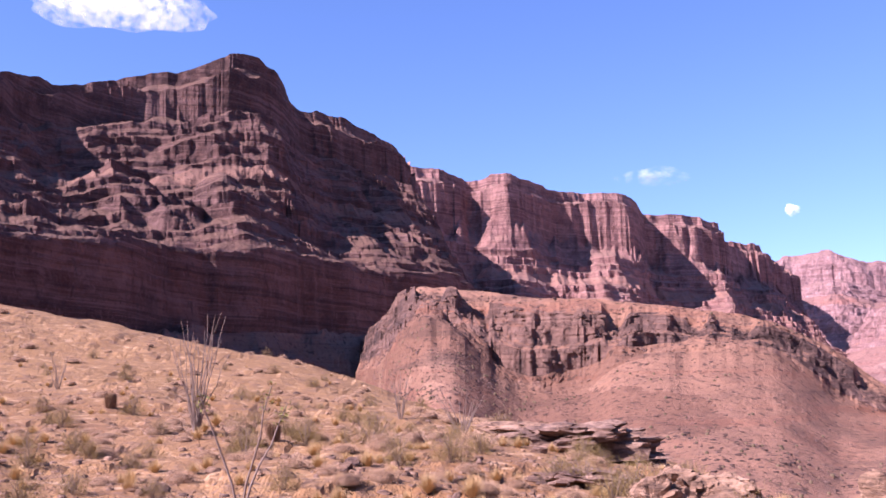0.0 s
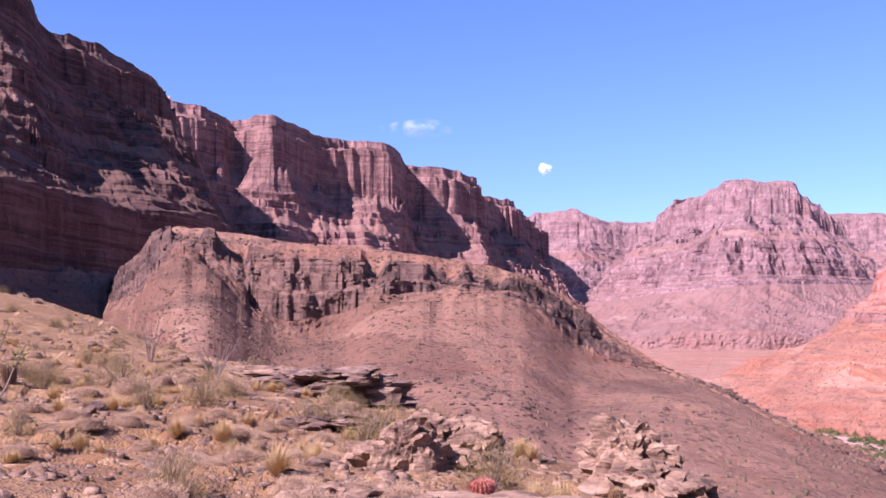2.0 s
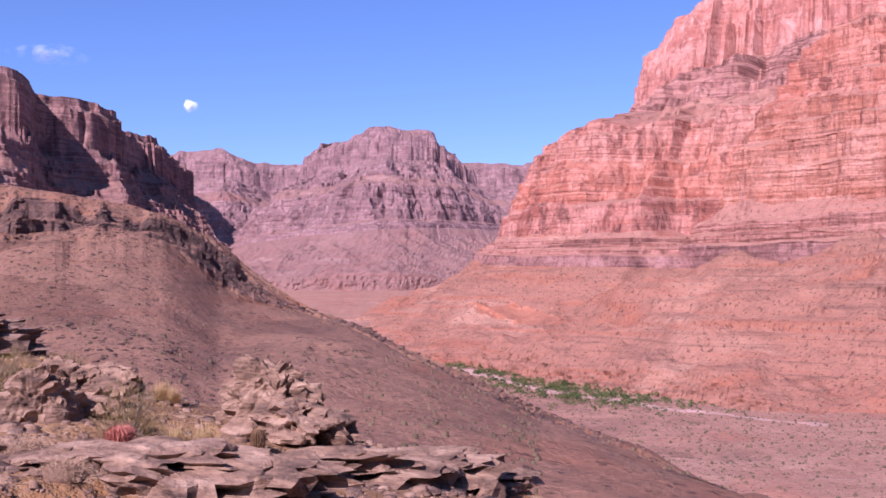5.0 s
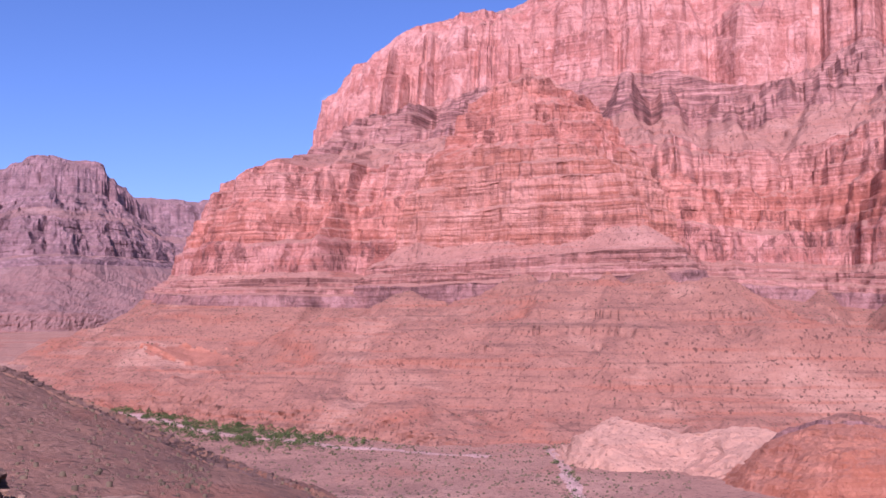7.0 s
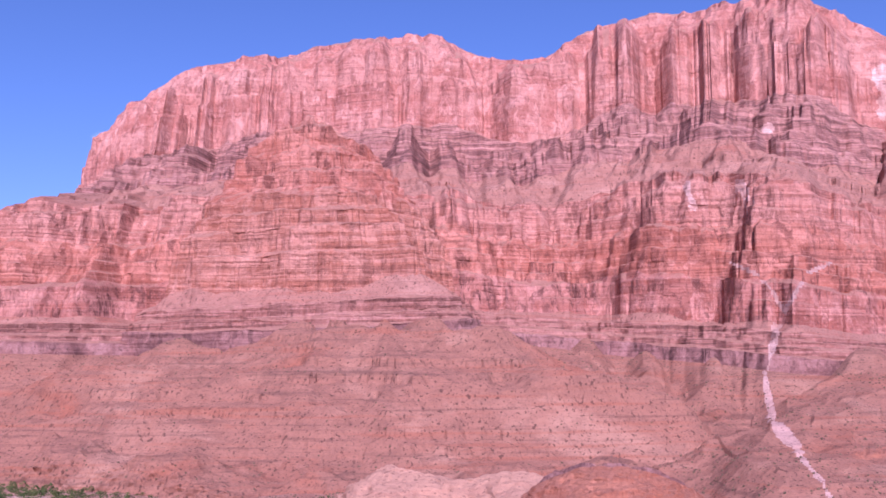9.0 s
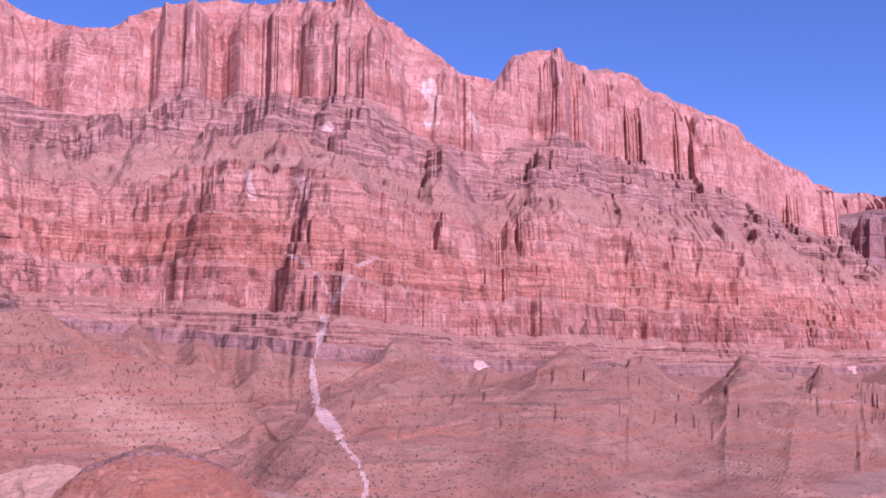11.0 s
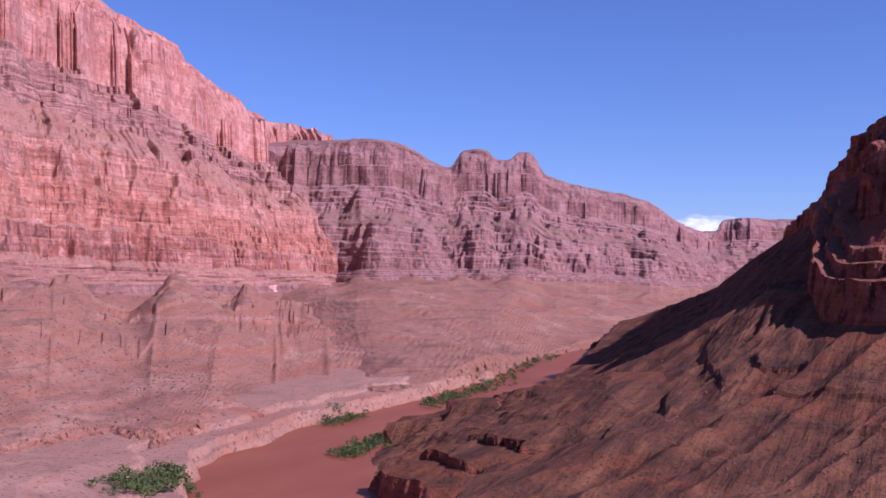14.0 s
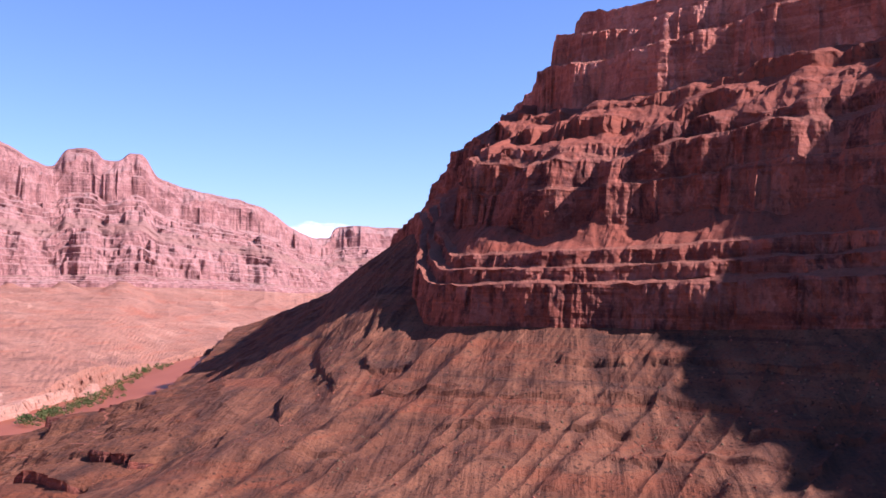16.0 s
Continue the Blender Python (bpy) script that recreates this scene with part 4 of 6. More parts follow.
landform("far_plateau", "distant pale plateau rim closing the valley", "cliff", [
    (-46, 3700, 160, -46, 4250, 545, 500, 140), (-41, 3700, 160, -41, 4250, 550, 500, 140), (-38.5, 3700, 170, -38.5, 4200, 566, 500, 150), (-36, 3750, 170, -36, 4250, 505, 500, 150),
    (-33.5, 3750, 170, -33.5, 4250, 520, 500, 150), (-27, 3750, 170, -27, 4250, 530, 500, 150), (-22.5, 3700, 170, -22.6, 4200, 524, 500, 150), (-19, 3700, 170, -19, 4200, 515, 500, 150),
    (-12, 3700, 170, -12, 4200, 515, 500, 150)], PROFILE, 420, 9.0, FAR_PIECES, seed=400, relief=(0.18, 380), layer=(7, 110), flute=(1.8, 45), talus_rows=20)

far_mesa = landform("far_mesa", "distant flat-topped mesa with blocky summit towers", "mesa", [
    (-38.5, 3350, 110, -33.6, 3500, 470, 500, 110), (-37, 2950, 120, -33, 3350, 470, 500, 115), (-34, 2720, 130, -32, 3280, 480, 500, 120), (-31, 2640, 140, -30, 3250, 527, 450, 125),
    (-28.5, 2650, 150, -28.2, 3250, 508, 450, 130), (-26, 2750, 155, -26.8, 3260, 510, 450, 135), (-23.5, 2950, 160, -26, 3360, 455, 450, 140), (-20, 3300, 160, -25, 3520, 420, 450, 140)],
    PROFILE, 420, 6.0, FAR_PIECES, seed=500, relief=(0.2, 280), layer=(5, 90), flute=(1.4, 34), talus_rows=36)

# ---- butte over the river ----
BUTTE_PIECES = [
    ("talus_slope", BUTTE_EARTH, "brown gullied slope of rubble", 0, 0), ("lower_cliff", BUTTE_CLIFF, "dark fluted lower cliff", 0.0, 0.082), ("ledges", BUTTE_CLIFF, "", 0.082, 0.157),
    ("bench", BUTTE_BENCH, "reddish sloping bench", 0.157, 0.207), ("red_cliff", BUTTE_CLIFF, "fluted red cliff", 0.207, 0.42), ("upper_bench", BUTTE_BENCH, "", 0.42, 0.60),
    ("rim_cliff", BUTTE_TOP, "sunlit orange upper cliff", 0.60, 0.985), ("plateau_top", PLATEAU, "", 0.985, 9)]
BUTTE_PROFILE = ((0.0, 0), (0.015, 0.082), (0.05, 0.09), (0.056, 0.115), (0.09, 0.122), (0.096, 0.15), (0.12, 0.157), (0.2, 0.207), (0.22, 0.3), (0.232, 0.305), (0.25, 0.372), (0.3, 0.39), (0.31, 0.42), (0.4, 0.46), (0.415, 0.5),
                 (0.52, 0.54), (0.53, 0.57), (0.62, 0.6), (0.64, 0.74), (0.72, 0.76), (0.74, 0.86), (0.86, 0.88), (0.885, 0.985), (1.12, 1.0), (1.42, 1.02), (1.99, 1.0))
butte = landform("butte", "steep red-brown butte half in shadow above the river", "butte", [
    # first two rows: unseen spur, added and sized to shade the butte's right side
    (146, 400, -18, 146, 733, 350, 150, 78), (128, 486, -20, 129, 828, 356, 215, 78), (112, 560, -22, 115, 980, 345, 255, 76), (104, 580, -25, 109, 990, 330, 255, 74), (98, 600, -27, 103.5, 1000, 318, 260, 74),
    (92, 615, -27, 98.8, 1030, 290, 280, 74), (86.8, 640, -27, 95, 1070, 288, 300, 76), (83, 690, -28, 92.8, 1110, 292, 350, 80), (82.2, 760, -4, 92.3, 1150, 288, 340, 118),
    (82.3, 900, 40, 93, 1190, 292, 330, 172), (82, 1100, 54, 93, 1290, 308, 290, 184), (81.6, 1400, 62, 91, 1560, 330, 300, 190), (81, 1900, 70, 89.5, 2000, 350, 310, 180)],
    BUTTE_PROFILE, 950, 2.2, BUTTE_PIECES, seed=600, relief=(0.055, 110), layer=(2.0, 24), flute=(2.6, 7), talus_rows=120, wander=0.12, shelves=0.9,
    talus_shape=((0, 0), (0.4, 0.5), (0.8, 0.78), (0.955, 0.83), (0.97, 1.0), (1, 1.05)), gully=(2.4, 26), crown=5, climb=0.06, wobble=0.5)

# low terrace of hard beds between the butte and the water
landform("river_terrace", "low reddish rock terrace with dark ledges along the river", "terrace", [
    (71.5, 1250, -120, 76, 1130, -95, 30, 6), (68, 1090, -120, 74.5, 1010, -92, 30, 6), (65.8, 890, -120, 73.5, 880, -84, 40, 6), (60.8, 790, -120, 72, 770, -72, 40, 6), (58.2, 700, -120, 71.5, 700, -66, 30, 6),
    (57.2, 605, -120, 71.5, 640, -68, 20, 6), (58.6, 530, -120, 72, 590, -74, 20, 6), (64, 480, -118, 74, 560, -78, 25, 6), (70, 455, -116, 77, 550, -78, 25, 6), (77, 445, -116, 80, 540, -76, 25, 6)],
    ((0, 0), (0.02, 0.3), (0.26, 0.4), (0.265, 0.48), (0.5, 0.6), (0.505, 0.68), (1.0, 1.0), (1.3, 1.02)), 700, 1.2,
    [("talus_slope", BUTTE_EARTH, "", 0, 0), ("bank", BUTTE_CLIFF, "dark broken rock bank", 0, 0.3), ("lower_terrace", BUTTE_EARTH, "", 0.3, 0.4), ("ledge", BUTTE_CLIFF, "thin dark ledge", 0.4, 0.48),
     ("middle_terrace", BUTTE_EARTH, "", 0.48, 0.6), ("upper_ledge", BUTTE_CLIFF, "thin dark ledge", 0.6, 0.68), ("upper_terrace", BUTTE_EARTH, "", 0.68, 9)],
    seed=650, relief=(0.1, 45), layer=(1.5, 18), flute=(0.8, 6), gully=(1.2, 20), talus_rows=10, crown=0.5, climb=0.5, wobble=0.3, broken=60)

# ---- ridge across the ravine ----
RIDGE_ROCK = cliff_rock("ridge_rock", (0.055, 0.035, 0.031), (0.1, 0.058, 0.047), (0.22, 0.122, 0.088), (0.035, 0.024, 0.022), 0.15, 0.3, (0.17, 0.095, 0.066), 0.35, 0.3)
RIDGE_EARTH = scree("ridge_earth", (0.255, 0.133, 0.083), (0.36, 0.21, 0.132), (0.09, 0.053, 0.039), (0.24, 0.102, 0.06), 1.5)
# Rubble below the ledge; at the left end, a hollow's shade put into colour.
RUBBLE_SHADE = scree("dark_rubble_and_shade", (0.19, 0.096, 0.06), (0.28, 0.157, 0.1), (0.07, 0.04, 0.03), (0.18, 0.075, 0.045), 1.5)
ridge = landform("ridge", "brown hill ridge with a dark broken ledge along its side", "hill", [
    (-65.4, 880, 20, -64.6, 940, 52, 70, 50), (-65, 720, 18, -64.3, 790, 50, 70, 50), (-64.5, 560, 15, -63.7, 640, 47, 75, 44), (-63.8, 430, 13, -63, 510, 44, 75, 44), (-63, 345, 16, -62.4, 425, 43, 95, 42), (-61.4, 306, 24, -61.4, 385, 43, 165, 45), (-59.5, 292, 20, -59.5, 368, 39.5, 182, 40), (-57, 286, 6, -57, 352, 36, 190, 28),
    (-55, 284, 0, -55, 344, 33.5, 190, 22), (-52, 284, 2, -52, 338, 31.2, 190, 23), (-49.8, 285, 9, -49.8, 336, 29.3, 195, 30), (-45, 290, 12, -45, 337, 26, 200, 33),
    (-41.5, 296, 9, -41.5, 340, 21.5, 205, 30), (-38.8, 305, -2, -38.8, 345, 14, 215, 19), (-37, 312, -6, -37, 345, 5, 230, 13), (-34, 322, -9, -34, 335, -7.5, 245, 8), (-31, 300, -14, -31, 312, -13, 225, 3), (-27, 265, -22, -27, 277, -21, 195, -5),
    (-22, 225, -29, -22, 237, -28, 160, -12), (-17, 185, -31, -17, 197, -30, 120, -14), (-12, 150, -31, -12, 162, -30, 85, -14), (-6, 130, -32, -6, 142, -31, 70, -14)],
    ((0, 0), (0.25, 0.2), (0.27, 0.33), (0.42, 0.43), (0.44, 0.6), (0.52, 0.66), (0.535, 0.8), (0.62, 0.84), (1.0, 1.0)), 900, 0.6,
    [("talus_slope", RIDGE_EARTH, "bushy stony hillside", 0, 0), ("upper_slope", RIDGE_EARTH, "", 0.0, 0.2), ("ledge", RIDGE_ROCK, "dark broken rock ledge", 0.2, 0.84), ("crest", RIDGE_EARTH, "grassy golden-brown crest", 0.84, 9)],
    seed=700, relief=(0.12, 26), layer=(1.0, 7), flute=(0.7, 2.6), talus_rows=95, gully=(2.0, 30), rills=0.0, wobble=0.4, marks=[("talus_slope", RUBBLE_SHADE, [(-67, 4), (-62.5, 3)], 3.2), ("upper_slope", RUBBLE_SHADE, [(-67, 5), (-61, 4)], 2.5), ("talus_slope", RUBBLE_SHADE, [(-69, 4), (-62, 2.5), (-56, 0.0), (-51, -0.6), (-46, -1.2)], 1.7), ("upper_slope", RUBBLE_SHADE, [(-69, 4.5), (-60, 3.6), (-56, 0.6), (-50, 1.6)], 1.6)], soft=("ledge", RIDGE_EARTH, 0.86),
    talus_shape=((0, 0), (0.08, 0.2), (0.25, 0.45), (0.6, 0.78), (1, 1)), back=(190, 75), crown=1.0, climb=0.6, firm_at=((-74, -61.4), (-60.4, -58.8), (-57.4, -50.4), (-50.0, -46.4), (-45.6, -44.4), (-42.8, -37.2)))

# ---- low hills on the valley floor ----
HILL_PROFILE = ((0, 0), (0.25, 0.3), (0.6, 0.72), (0.85, 0.93), (1.0, 1.0))
cream_hill = landform("cream_hill", "smooth cream-orange earth hill at the foot of the wall", "hill", [
    (-1.5, 700, -88, 1, 740, -82, 20, 8), (-1, 640, -90, 1, 720, -70, 25, 8), (1.5, 610, -92, 2.5, 700, -66, 30, 8), (5, 590, -94, 5.5, 690, -74, 30, 8), (7.5, 570, -95, 8, 690, -70, 30, 8),
    (10, 565, -97, 10, 690, -70, 30, 8), (13, 580, -98, 12.5, 690, -82, 25, 8), (15, 640, -98, 13, 720, -90, 20, 8)], HILL_PROFILE, 200, 1.5,
    [("talus_slope", CREAM, "", 0, 0), ("crest", CREAM, "", 0, 9)], seed=800, big=(7, 60), spur=(8, 40), layer=(1, 30), flute=(0.8, 9), talus_rows=8, gully=(0.8, 20), crown=2, back=(60, 20))
red_hill = landform("red_hill", "low red mudstone dome with a dark ledge on top", "hill", [
    (6, 600, -96, 9.5, 650, -88, 30, 12), (8, 545, -94, 11, 610, -66, 40, 14), (11, 525, -93, 12.7, 590, -54, 40, 14), (14, 515, -92, 14.3, 580, -50, 40, 14), (17, 525, -93, 16, 590, -53, 40, 14), (20, 550, -94, 17.8, 610, -64, 40, 14), (22, 610, -96, 19.5, 660, -86, 30, 12)],
    ((0, 0), (0.3, 0.5), (0.6, 0.8), (0.8, 0.93), (0.82, 0.99), (1.0, 1.0)), 220, 1.4,
    [("talus_slope", RED_EARTH, "", 0, 0), ("face", RED_EARTH, "", 0, 0.93), ("ledge", BAND, "dark thin ledge", 0.93, 0.99), ("crest", TALUS, "", 0.99, 9)], seed=820, big=(4, 60), spur=(2, 30), layer=(1, 20), flute=(0.4, 6), talus_rows=8, gully=(0.8, 20), crown=1, back=(150, 16))


def ribbon(name, points, wide, material, label, category):
    """A strip of other ground laid along the floor, with ragged sides."""
    P = [polar(*p) for p in points]
    L, Rr = [], []
    n = 60 * (len(P) - 1)
    for k in range(n + 1):
        u = k / n * (len(P) - 1)
        i = min(int(u), len(P) - 2)
        p, d = P[i].lerp(P[i + 1], u - i), (P[i + 1] - P[i]).normalized()
        w = wide * (1 + 0.5 * noise.noise((u * 3, 1, 0)) + 0.3 * noise.noise((u * 17, 4, 0)))
        m = wide * 0.6 * noise.noise((u * 2, 9, 3))
        s = Vector((-d.y, d.x, 0))
        L.append([p + s * (m + w * v) for v in (-1, -0.5, 0, 0.5, 1)])
    G = np.array([[tuple(v) for v in row] for row in L])
    G[..., 2] = height(G[..., 0], G[..., 1]) + 0.35
    G[:, (0, -1), 2] -= 0.8
    return tagged(new(name, grid_mesh(name, G, material)), label, category, kind="structure")


ribbon("dry_wash", [(-34, 1700), (-31.5, 1350), (-28, 1090), (-24, 920), (-19, 800), (-14, 735), (-9, 700), (-5, 680)], 8, WASH, "pale gravel bed of a dry wash", "wash")
ribbon("gully", [(-1.6, 720), (-1.0, 640), (-0.6, 560), (0.4, 480), (2, 400)], 5, WASH, "pale gravel bed of a narrow gully", "wash")


# ---- the spur around the camera ----
rng = random.Random(11)


def seat(az, el, most=120.0):
    """Where the sight line at this bearing and height angle meets the ground."""
    r = np.arange(2.5, most, 0.05)
    a = radians(az)
    z = height(r * math.sin(a), r * math.cos(a))
    hit = np.nonzero(z > r * math.tan(radians(el)))[0]
    d = r[hit[0]] if len(hit) else most
    return ground_at(az, d)


def ground_at(az, d):
    x, y = d * math.sin(radians(az)), d * math.cos(radians(az))
    return Vector((x, y, float(height(np.array([x]), np.array([y]))[0])))


def stone_material(name, a, b, dark):
    n = Nodes(name)
    c = n.ramp(n.noise(n.scaled(n.pos, 2.0, 2.0, 9.0), 1.0, 5.0, 0.65), (0.32, dark), (0.5, a), (0.66, b))
    g = n.noise(n.pos, 14.0, 5.0, 0.7)
    c = n.mix(n.span(g, 0.5, 0.7, 0, 0.5), c, dark)
    n.bump(n.noise(n.scaled(n.pos, 3.0, 3.0, 14.0), 1.0, 5.0, 0.65), 1.0, 0.08)
    n.bump(g, 0.8, 0.03)
    return n.done(c, 0.93)


STONE = stone_material("weathered_limestone", (0.27, 0.16, 0.1), (0.42, 0.27, 0.175), (0.075, 0.046, 0.034))
DARKSTONE = stone_material("dark_limestone", (0.19, 0.115, 0.082), (0.33, 0.215, 0.15), (0.06, 0.038, 0.03))


def chipped_bm(seed, detail=2, cuts=9):
    """An angular loose stone, about 1 across: a ball cut by random planes."""
    r = random.Random(seed)
    bm = bmesh.new()
    bmesh.ops.create_icosphere(bm, subdivisions=detail, radius=0.62)
    for _ in range(cuts):
        d = Vector((r.gauss(0, 1), r.gauss(0, 1), r.gauss(0, 0.8))).normalized()
        far_cut = r.uniform(0.28, 0.5)
        for v in bm.verts:
            over = v.co.dot(d) - far_cut
            if over > 0:
                v.co -= d * over
    for v in bm.verts:
        v.co += v.co * 0.16 * noise.noise(v.co * 5 + Vector((seed, 0, 0)))
        v.co.z = max(v.co.z + 0.2, -0.05)
    return bm


def outcrop(at, turn, size, height_m, count, label, mat, seed):
    """A mass of crumbling bedded rock: jointed chunks, ledges and dark hollows."""
    r = random.Random(seed)
    bm = bmesh.new()
    bmesh.ops.create_icosphere(bm, subdivisions=5 if height_m > 0.3 else 4, radius=1.0)
    long = r.uniform(0.55, 0.85)
    off = Vector((seed * 3.1, seed * 1.7, seed * 0.9))
    for v in bm.verts:
        p = v.co.copy()
        flat = p.copy()
        flat.x, flat.y = p.x * 1.2, p.y * 1.2
        k = 1.0 + 0.35 * noise.noise(p * 1.3 + off) + 0.12 * noise.noise(p * 3 + off)
        k += 0.15 * noise.cell(Vector((p.x * 2.6, p.y * 2.6, p.z * 5.0 + 0.4 * noise.noise(p * 2 + off))) + off)
        k += 0.09 * noise.cell(Vector((p.x * 6.1, p.y * 6.1, p.z * 10.0)) + off * 2) + 0.05 * noise.noise(p * 14 + off)
        pit = noise.noise(Vector((p.x * 2.2, p.y * 2.2, p.z * 3.6)) + off * 3)
        k -= 0.55 * max(0.0, min(1.0, (pit - 0.22) / 0.2))
        top = max(0.0, p.z) ** 0.6 if p.z > 0 else -0.15
        v.co = Vector((0.5 * size * k * p.x * (1.15 - 0.25 * max(0, p.z)), 0.5 * size * long * k * p.y, height_m * top * (0.75 + 0.35 * k + 0.25 * noise.noise(Vector((p.x * 2.2, p.y * 2.2, 0)) + off))))
    bmesh.ops.transform(bm, matrix=pose(0, 0, 0, r.uniform(-4, 4), r.uniform(-4, 4), turn), verts=bm.verts)
    me = bpy.data.meshes.new("rock_outcrop")
    bm.to_mesh(me)
    bm.free()
    me.materials.append(mat)
    ob = new("rock_outcrop", me)
    ob.location = at - Vector((0, 0, 0.08))
    return tagged(ob, label, "rock")


outcrop(seat(-36.0, -8.0), 20, 0.95, 0.75, 7, "layered broken limestone outcrop at the brink", STONE, 3)
outcrop(ground_at(-36.0, 15.6), 60, 0.85, 0.95, 5, "dark-hollowed rock knob on the outcrop", DARKSTONE, 4)
outcrop(seat(-34.6, -8.6), -20, 1.2, 0.42, 4, "low layered limestone ledge at the brink", STONE, 5)
outcrop(seat(-38.6, -6.8), 10, 1.3, 0.5, 4, "low layered limestone ledge at the brink", STONE, 6)
outcrop(seat(-48.0, -7.2), 80, 0.75, 0.5, 4, "upright dark rock beside dry bushes", STONE, 7)
outcrop(seat(-49.4, -7.0), 20, 0.9, 0.3, 4, "grey broken ledge among bushes", STONE, 16)
outcrop(seat(-46.2, -7.0), 35, 0.8, 0.28, 4, "grey broken ledge among bushes", STONE, 17)
outcrop(seat(-47.0, -6.3), 15, 1.1, 0.5, 4, "grey broken ledge among bushes", STONE, 8)
outcrop(seat(-53.2, -3.2), 35, 3.4, 0.75, 8, "long dark overhung rock ledge", DARKSTONE, 9)
outcrop(seat(-50.9, -3.4), 25, 2.6, 0.6, 7, "long dark overhung rock ledge", DARKSTONE, 10)
outcrop(seat(-56.0, -2.4), 30, 3.2, 0.5, 7, "grey broken ledge among bushes", STONE, 11)
outcrop(seat(-52.5, -5.0), 50, 1.6, 0.35, 5, "grey broken ledge among bushes", DARKSTONE, 12)
outcrop(seat(-44.8, -5.9), 5, 1.2, 0.45, 4, "grey broken ledge among bushes", STONE, 13)
for k, (az, el, w) in enumerate([(-42, -9.8, 1.5), (-38.5, -10.2, 1.7), (-34, -10.0, 1.5), (-30.5, -10.4, 1.7), (-27, -10.6, 1.6), (-23.5, -11.0, 1.2), (-47, -9.4, 1.2), (-52, -8.6, 1.1), (-21, -11.2, 1.2), (-18, -11.3, 1.1)]):
    outcrop(seat(az, el), 15 * k, w, 0.2 if k < 5 else 0.16, 4, "flat pale rock slab lying in the ground", STONE, 20 + k)

# loose stones
ROCKS = []
for k in range(5):
    bm = chipped_bm(50 + k)
    me = bpy.data.meshes.new("stone")
    bm.to_mesh(me)
    bm.free()
    me.materials.append(STONE if k % 2 else DARKSTONE)
    ROCKS.append(me)


def brink(x):
    return float(np.interp(max(-x, 0), (0, 3, 7, 16, 23, 32, 45, 70), (7.5, 8, 11, 15.5, 19.5, 21, 23, 26)))


def spot(near, far_m, lo=-90.0, hi=-12.0, over=0.5):
    """A random place on the spur, before its brink."""
    while True:
        az, d = rng.uniform(lo, hi), near * (far_m / near) ** rng.random()
        x, y = d * math.sin(radians(az)), d * math.cos(radians(az))
        if y < brink(x) + over:
            return ground_at(az, d)


for k in range(220):
    p = spot(8, 50, over=1.5)
    ob = new("stone", ROCKS[k % 5])
    s = 0.1 + 0.32 * rng.random() ** 2
    ob.matrix_world = Matrix.Translation(p - Vector((0, 0, 0.06 * s))) @ pose(0, 0, 0, rng.uniform(-10, 10), rng.uniform(-10, 10), rng.uniform(0, 360)) @ Matrix.Diagonal((s, s * rng.uniform(0.6, 1.0), s * rng.uniform(0.35, 0.75), 1))
    tagged(ob, "weathered grey-pink loose stone lying on the ground", "stone", group="loose stones")


def gather(name, base, places, material, label, category, jitter=0.3):
    """One mesh of many small copies of a low-count shape: what nobody could count."""
    bv, bf = base
    bv = np.array(bv)
    V, F = [], []
    for i, (p, s) in enumerate(places):
        a = rng.uniform(0, 6.283)
        c, si = math.cos(a), math.sin(a)
        k = 1 + rng.uniform(-jitter, jitter)
        v = bv * np.array((s, s, s * k))
        V.append(np.stack([v[:, 0] * c - v[:, 1] * si + p[0], v[:, 0] * si + v[:, 1] * c + p[1], v[:, 2] + p[2]], 1))
        F.append(np.array(bf) + i * len(bv))
    V, F = np.concatenate(V), np.concatenate(F)
    me = bpy.data.meshes.new(name)
    me.vertices.add(len(V))
    me.vertices.foreach_set("co", V.astype(np.float32).ravel())
    n = F.shape[1]
    me.loops.add(F.size)
    me.loops.foreach_set("vertex_index", F.astype(np.int32).ravel())
    me.polygons.add(len(F))
    me.polygons.foreach_set("loop_start", np.arange(0, F.size, n, dtype=np.int32))
    me.update(calc_edges=True)
    me.materials.append(material)
    return tagged(new(name, me), label, category, kind="stuff")


def lump(seed, sides=6):
    """A low uneven tuft or stone of triangles, 1 across."""
    r = random.Random(seed)
    v = [(0.5 * math.cos(6.283 * k / sides) * r.uniform(0.7, 1.2), 0.5 * math.sin(6.283 * k / sides) * r.uniform(0.7, 1.2), -0.1) for k in range(sides)]
    v += [(0.42 * math.cos(6.283 * (k + .5) / sides) * r.uniform(0.7, 1.2), 0.42 * math.sin(6.283 * (k + .5) / sides) * r.uniform(0.7, 1.2), r.uniform(0.25, 0.5)) for k in range(sides)]
    v += [(r.uniform(-.15, .15), r.uniform(-.15, .15), r.uniform(0.4, 0.6))]
    f = []
    for k in range(sides):
        m = (k + 1) % sides
        f += [(k, m, sides + k), (m, sides + m, sides + k), (sides + k, sides + m, 2 * sides)]
    return v, f


def chip(seed):
    """A flat angular stone, 1 across."""
    r = random.Random(seed)
    out = [(0.5 * math.cos(a) * r.uniform(0.6, 1.1), 0.5 * math.sin(a) * r.uniform(0.6, 1.1)) for a in (0.2, 1.3, 2.4, 3.6, 5.0)]
    v = [(x, y, -0.1) for x, y in out] + [(x * r.uniform(0.7, 0.95), y * r.uniform(0.7, 0.95), r.uniform(0.08, 0.26)) for x, y in out]
    f = []
    for k in range(5):
        m = (k + 1) % 5
        f += [(k, m, 5 + m), (k, 5 + m, 5 + k)]
    return v, f + [(5, 6, 7), (5, 7, 8), (5, 8, 9)]


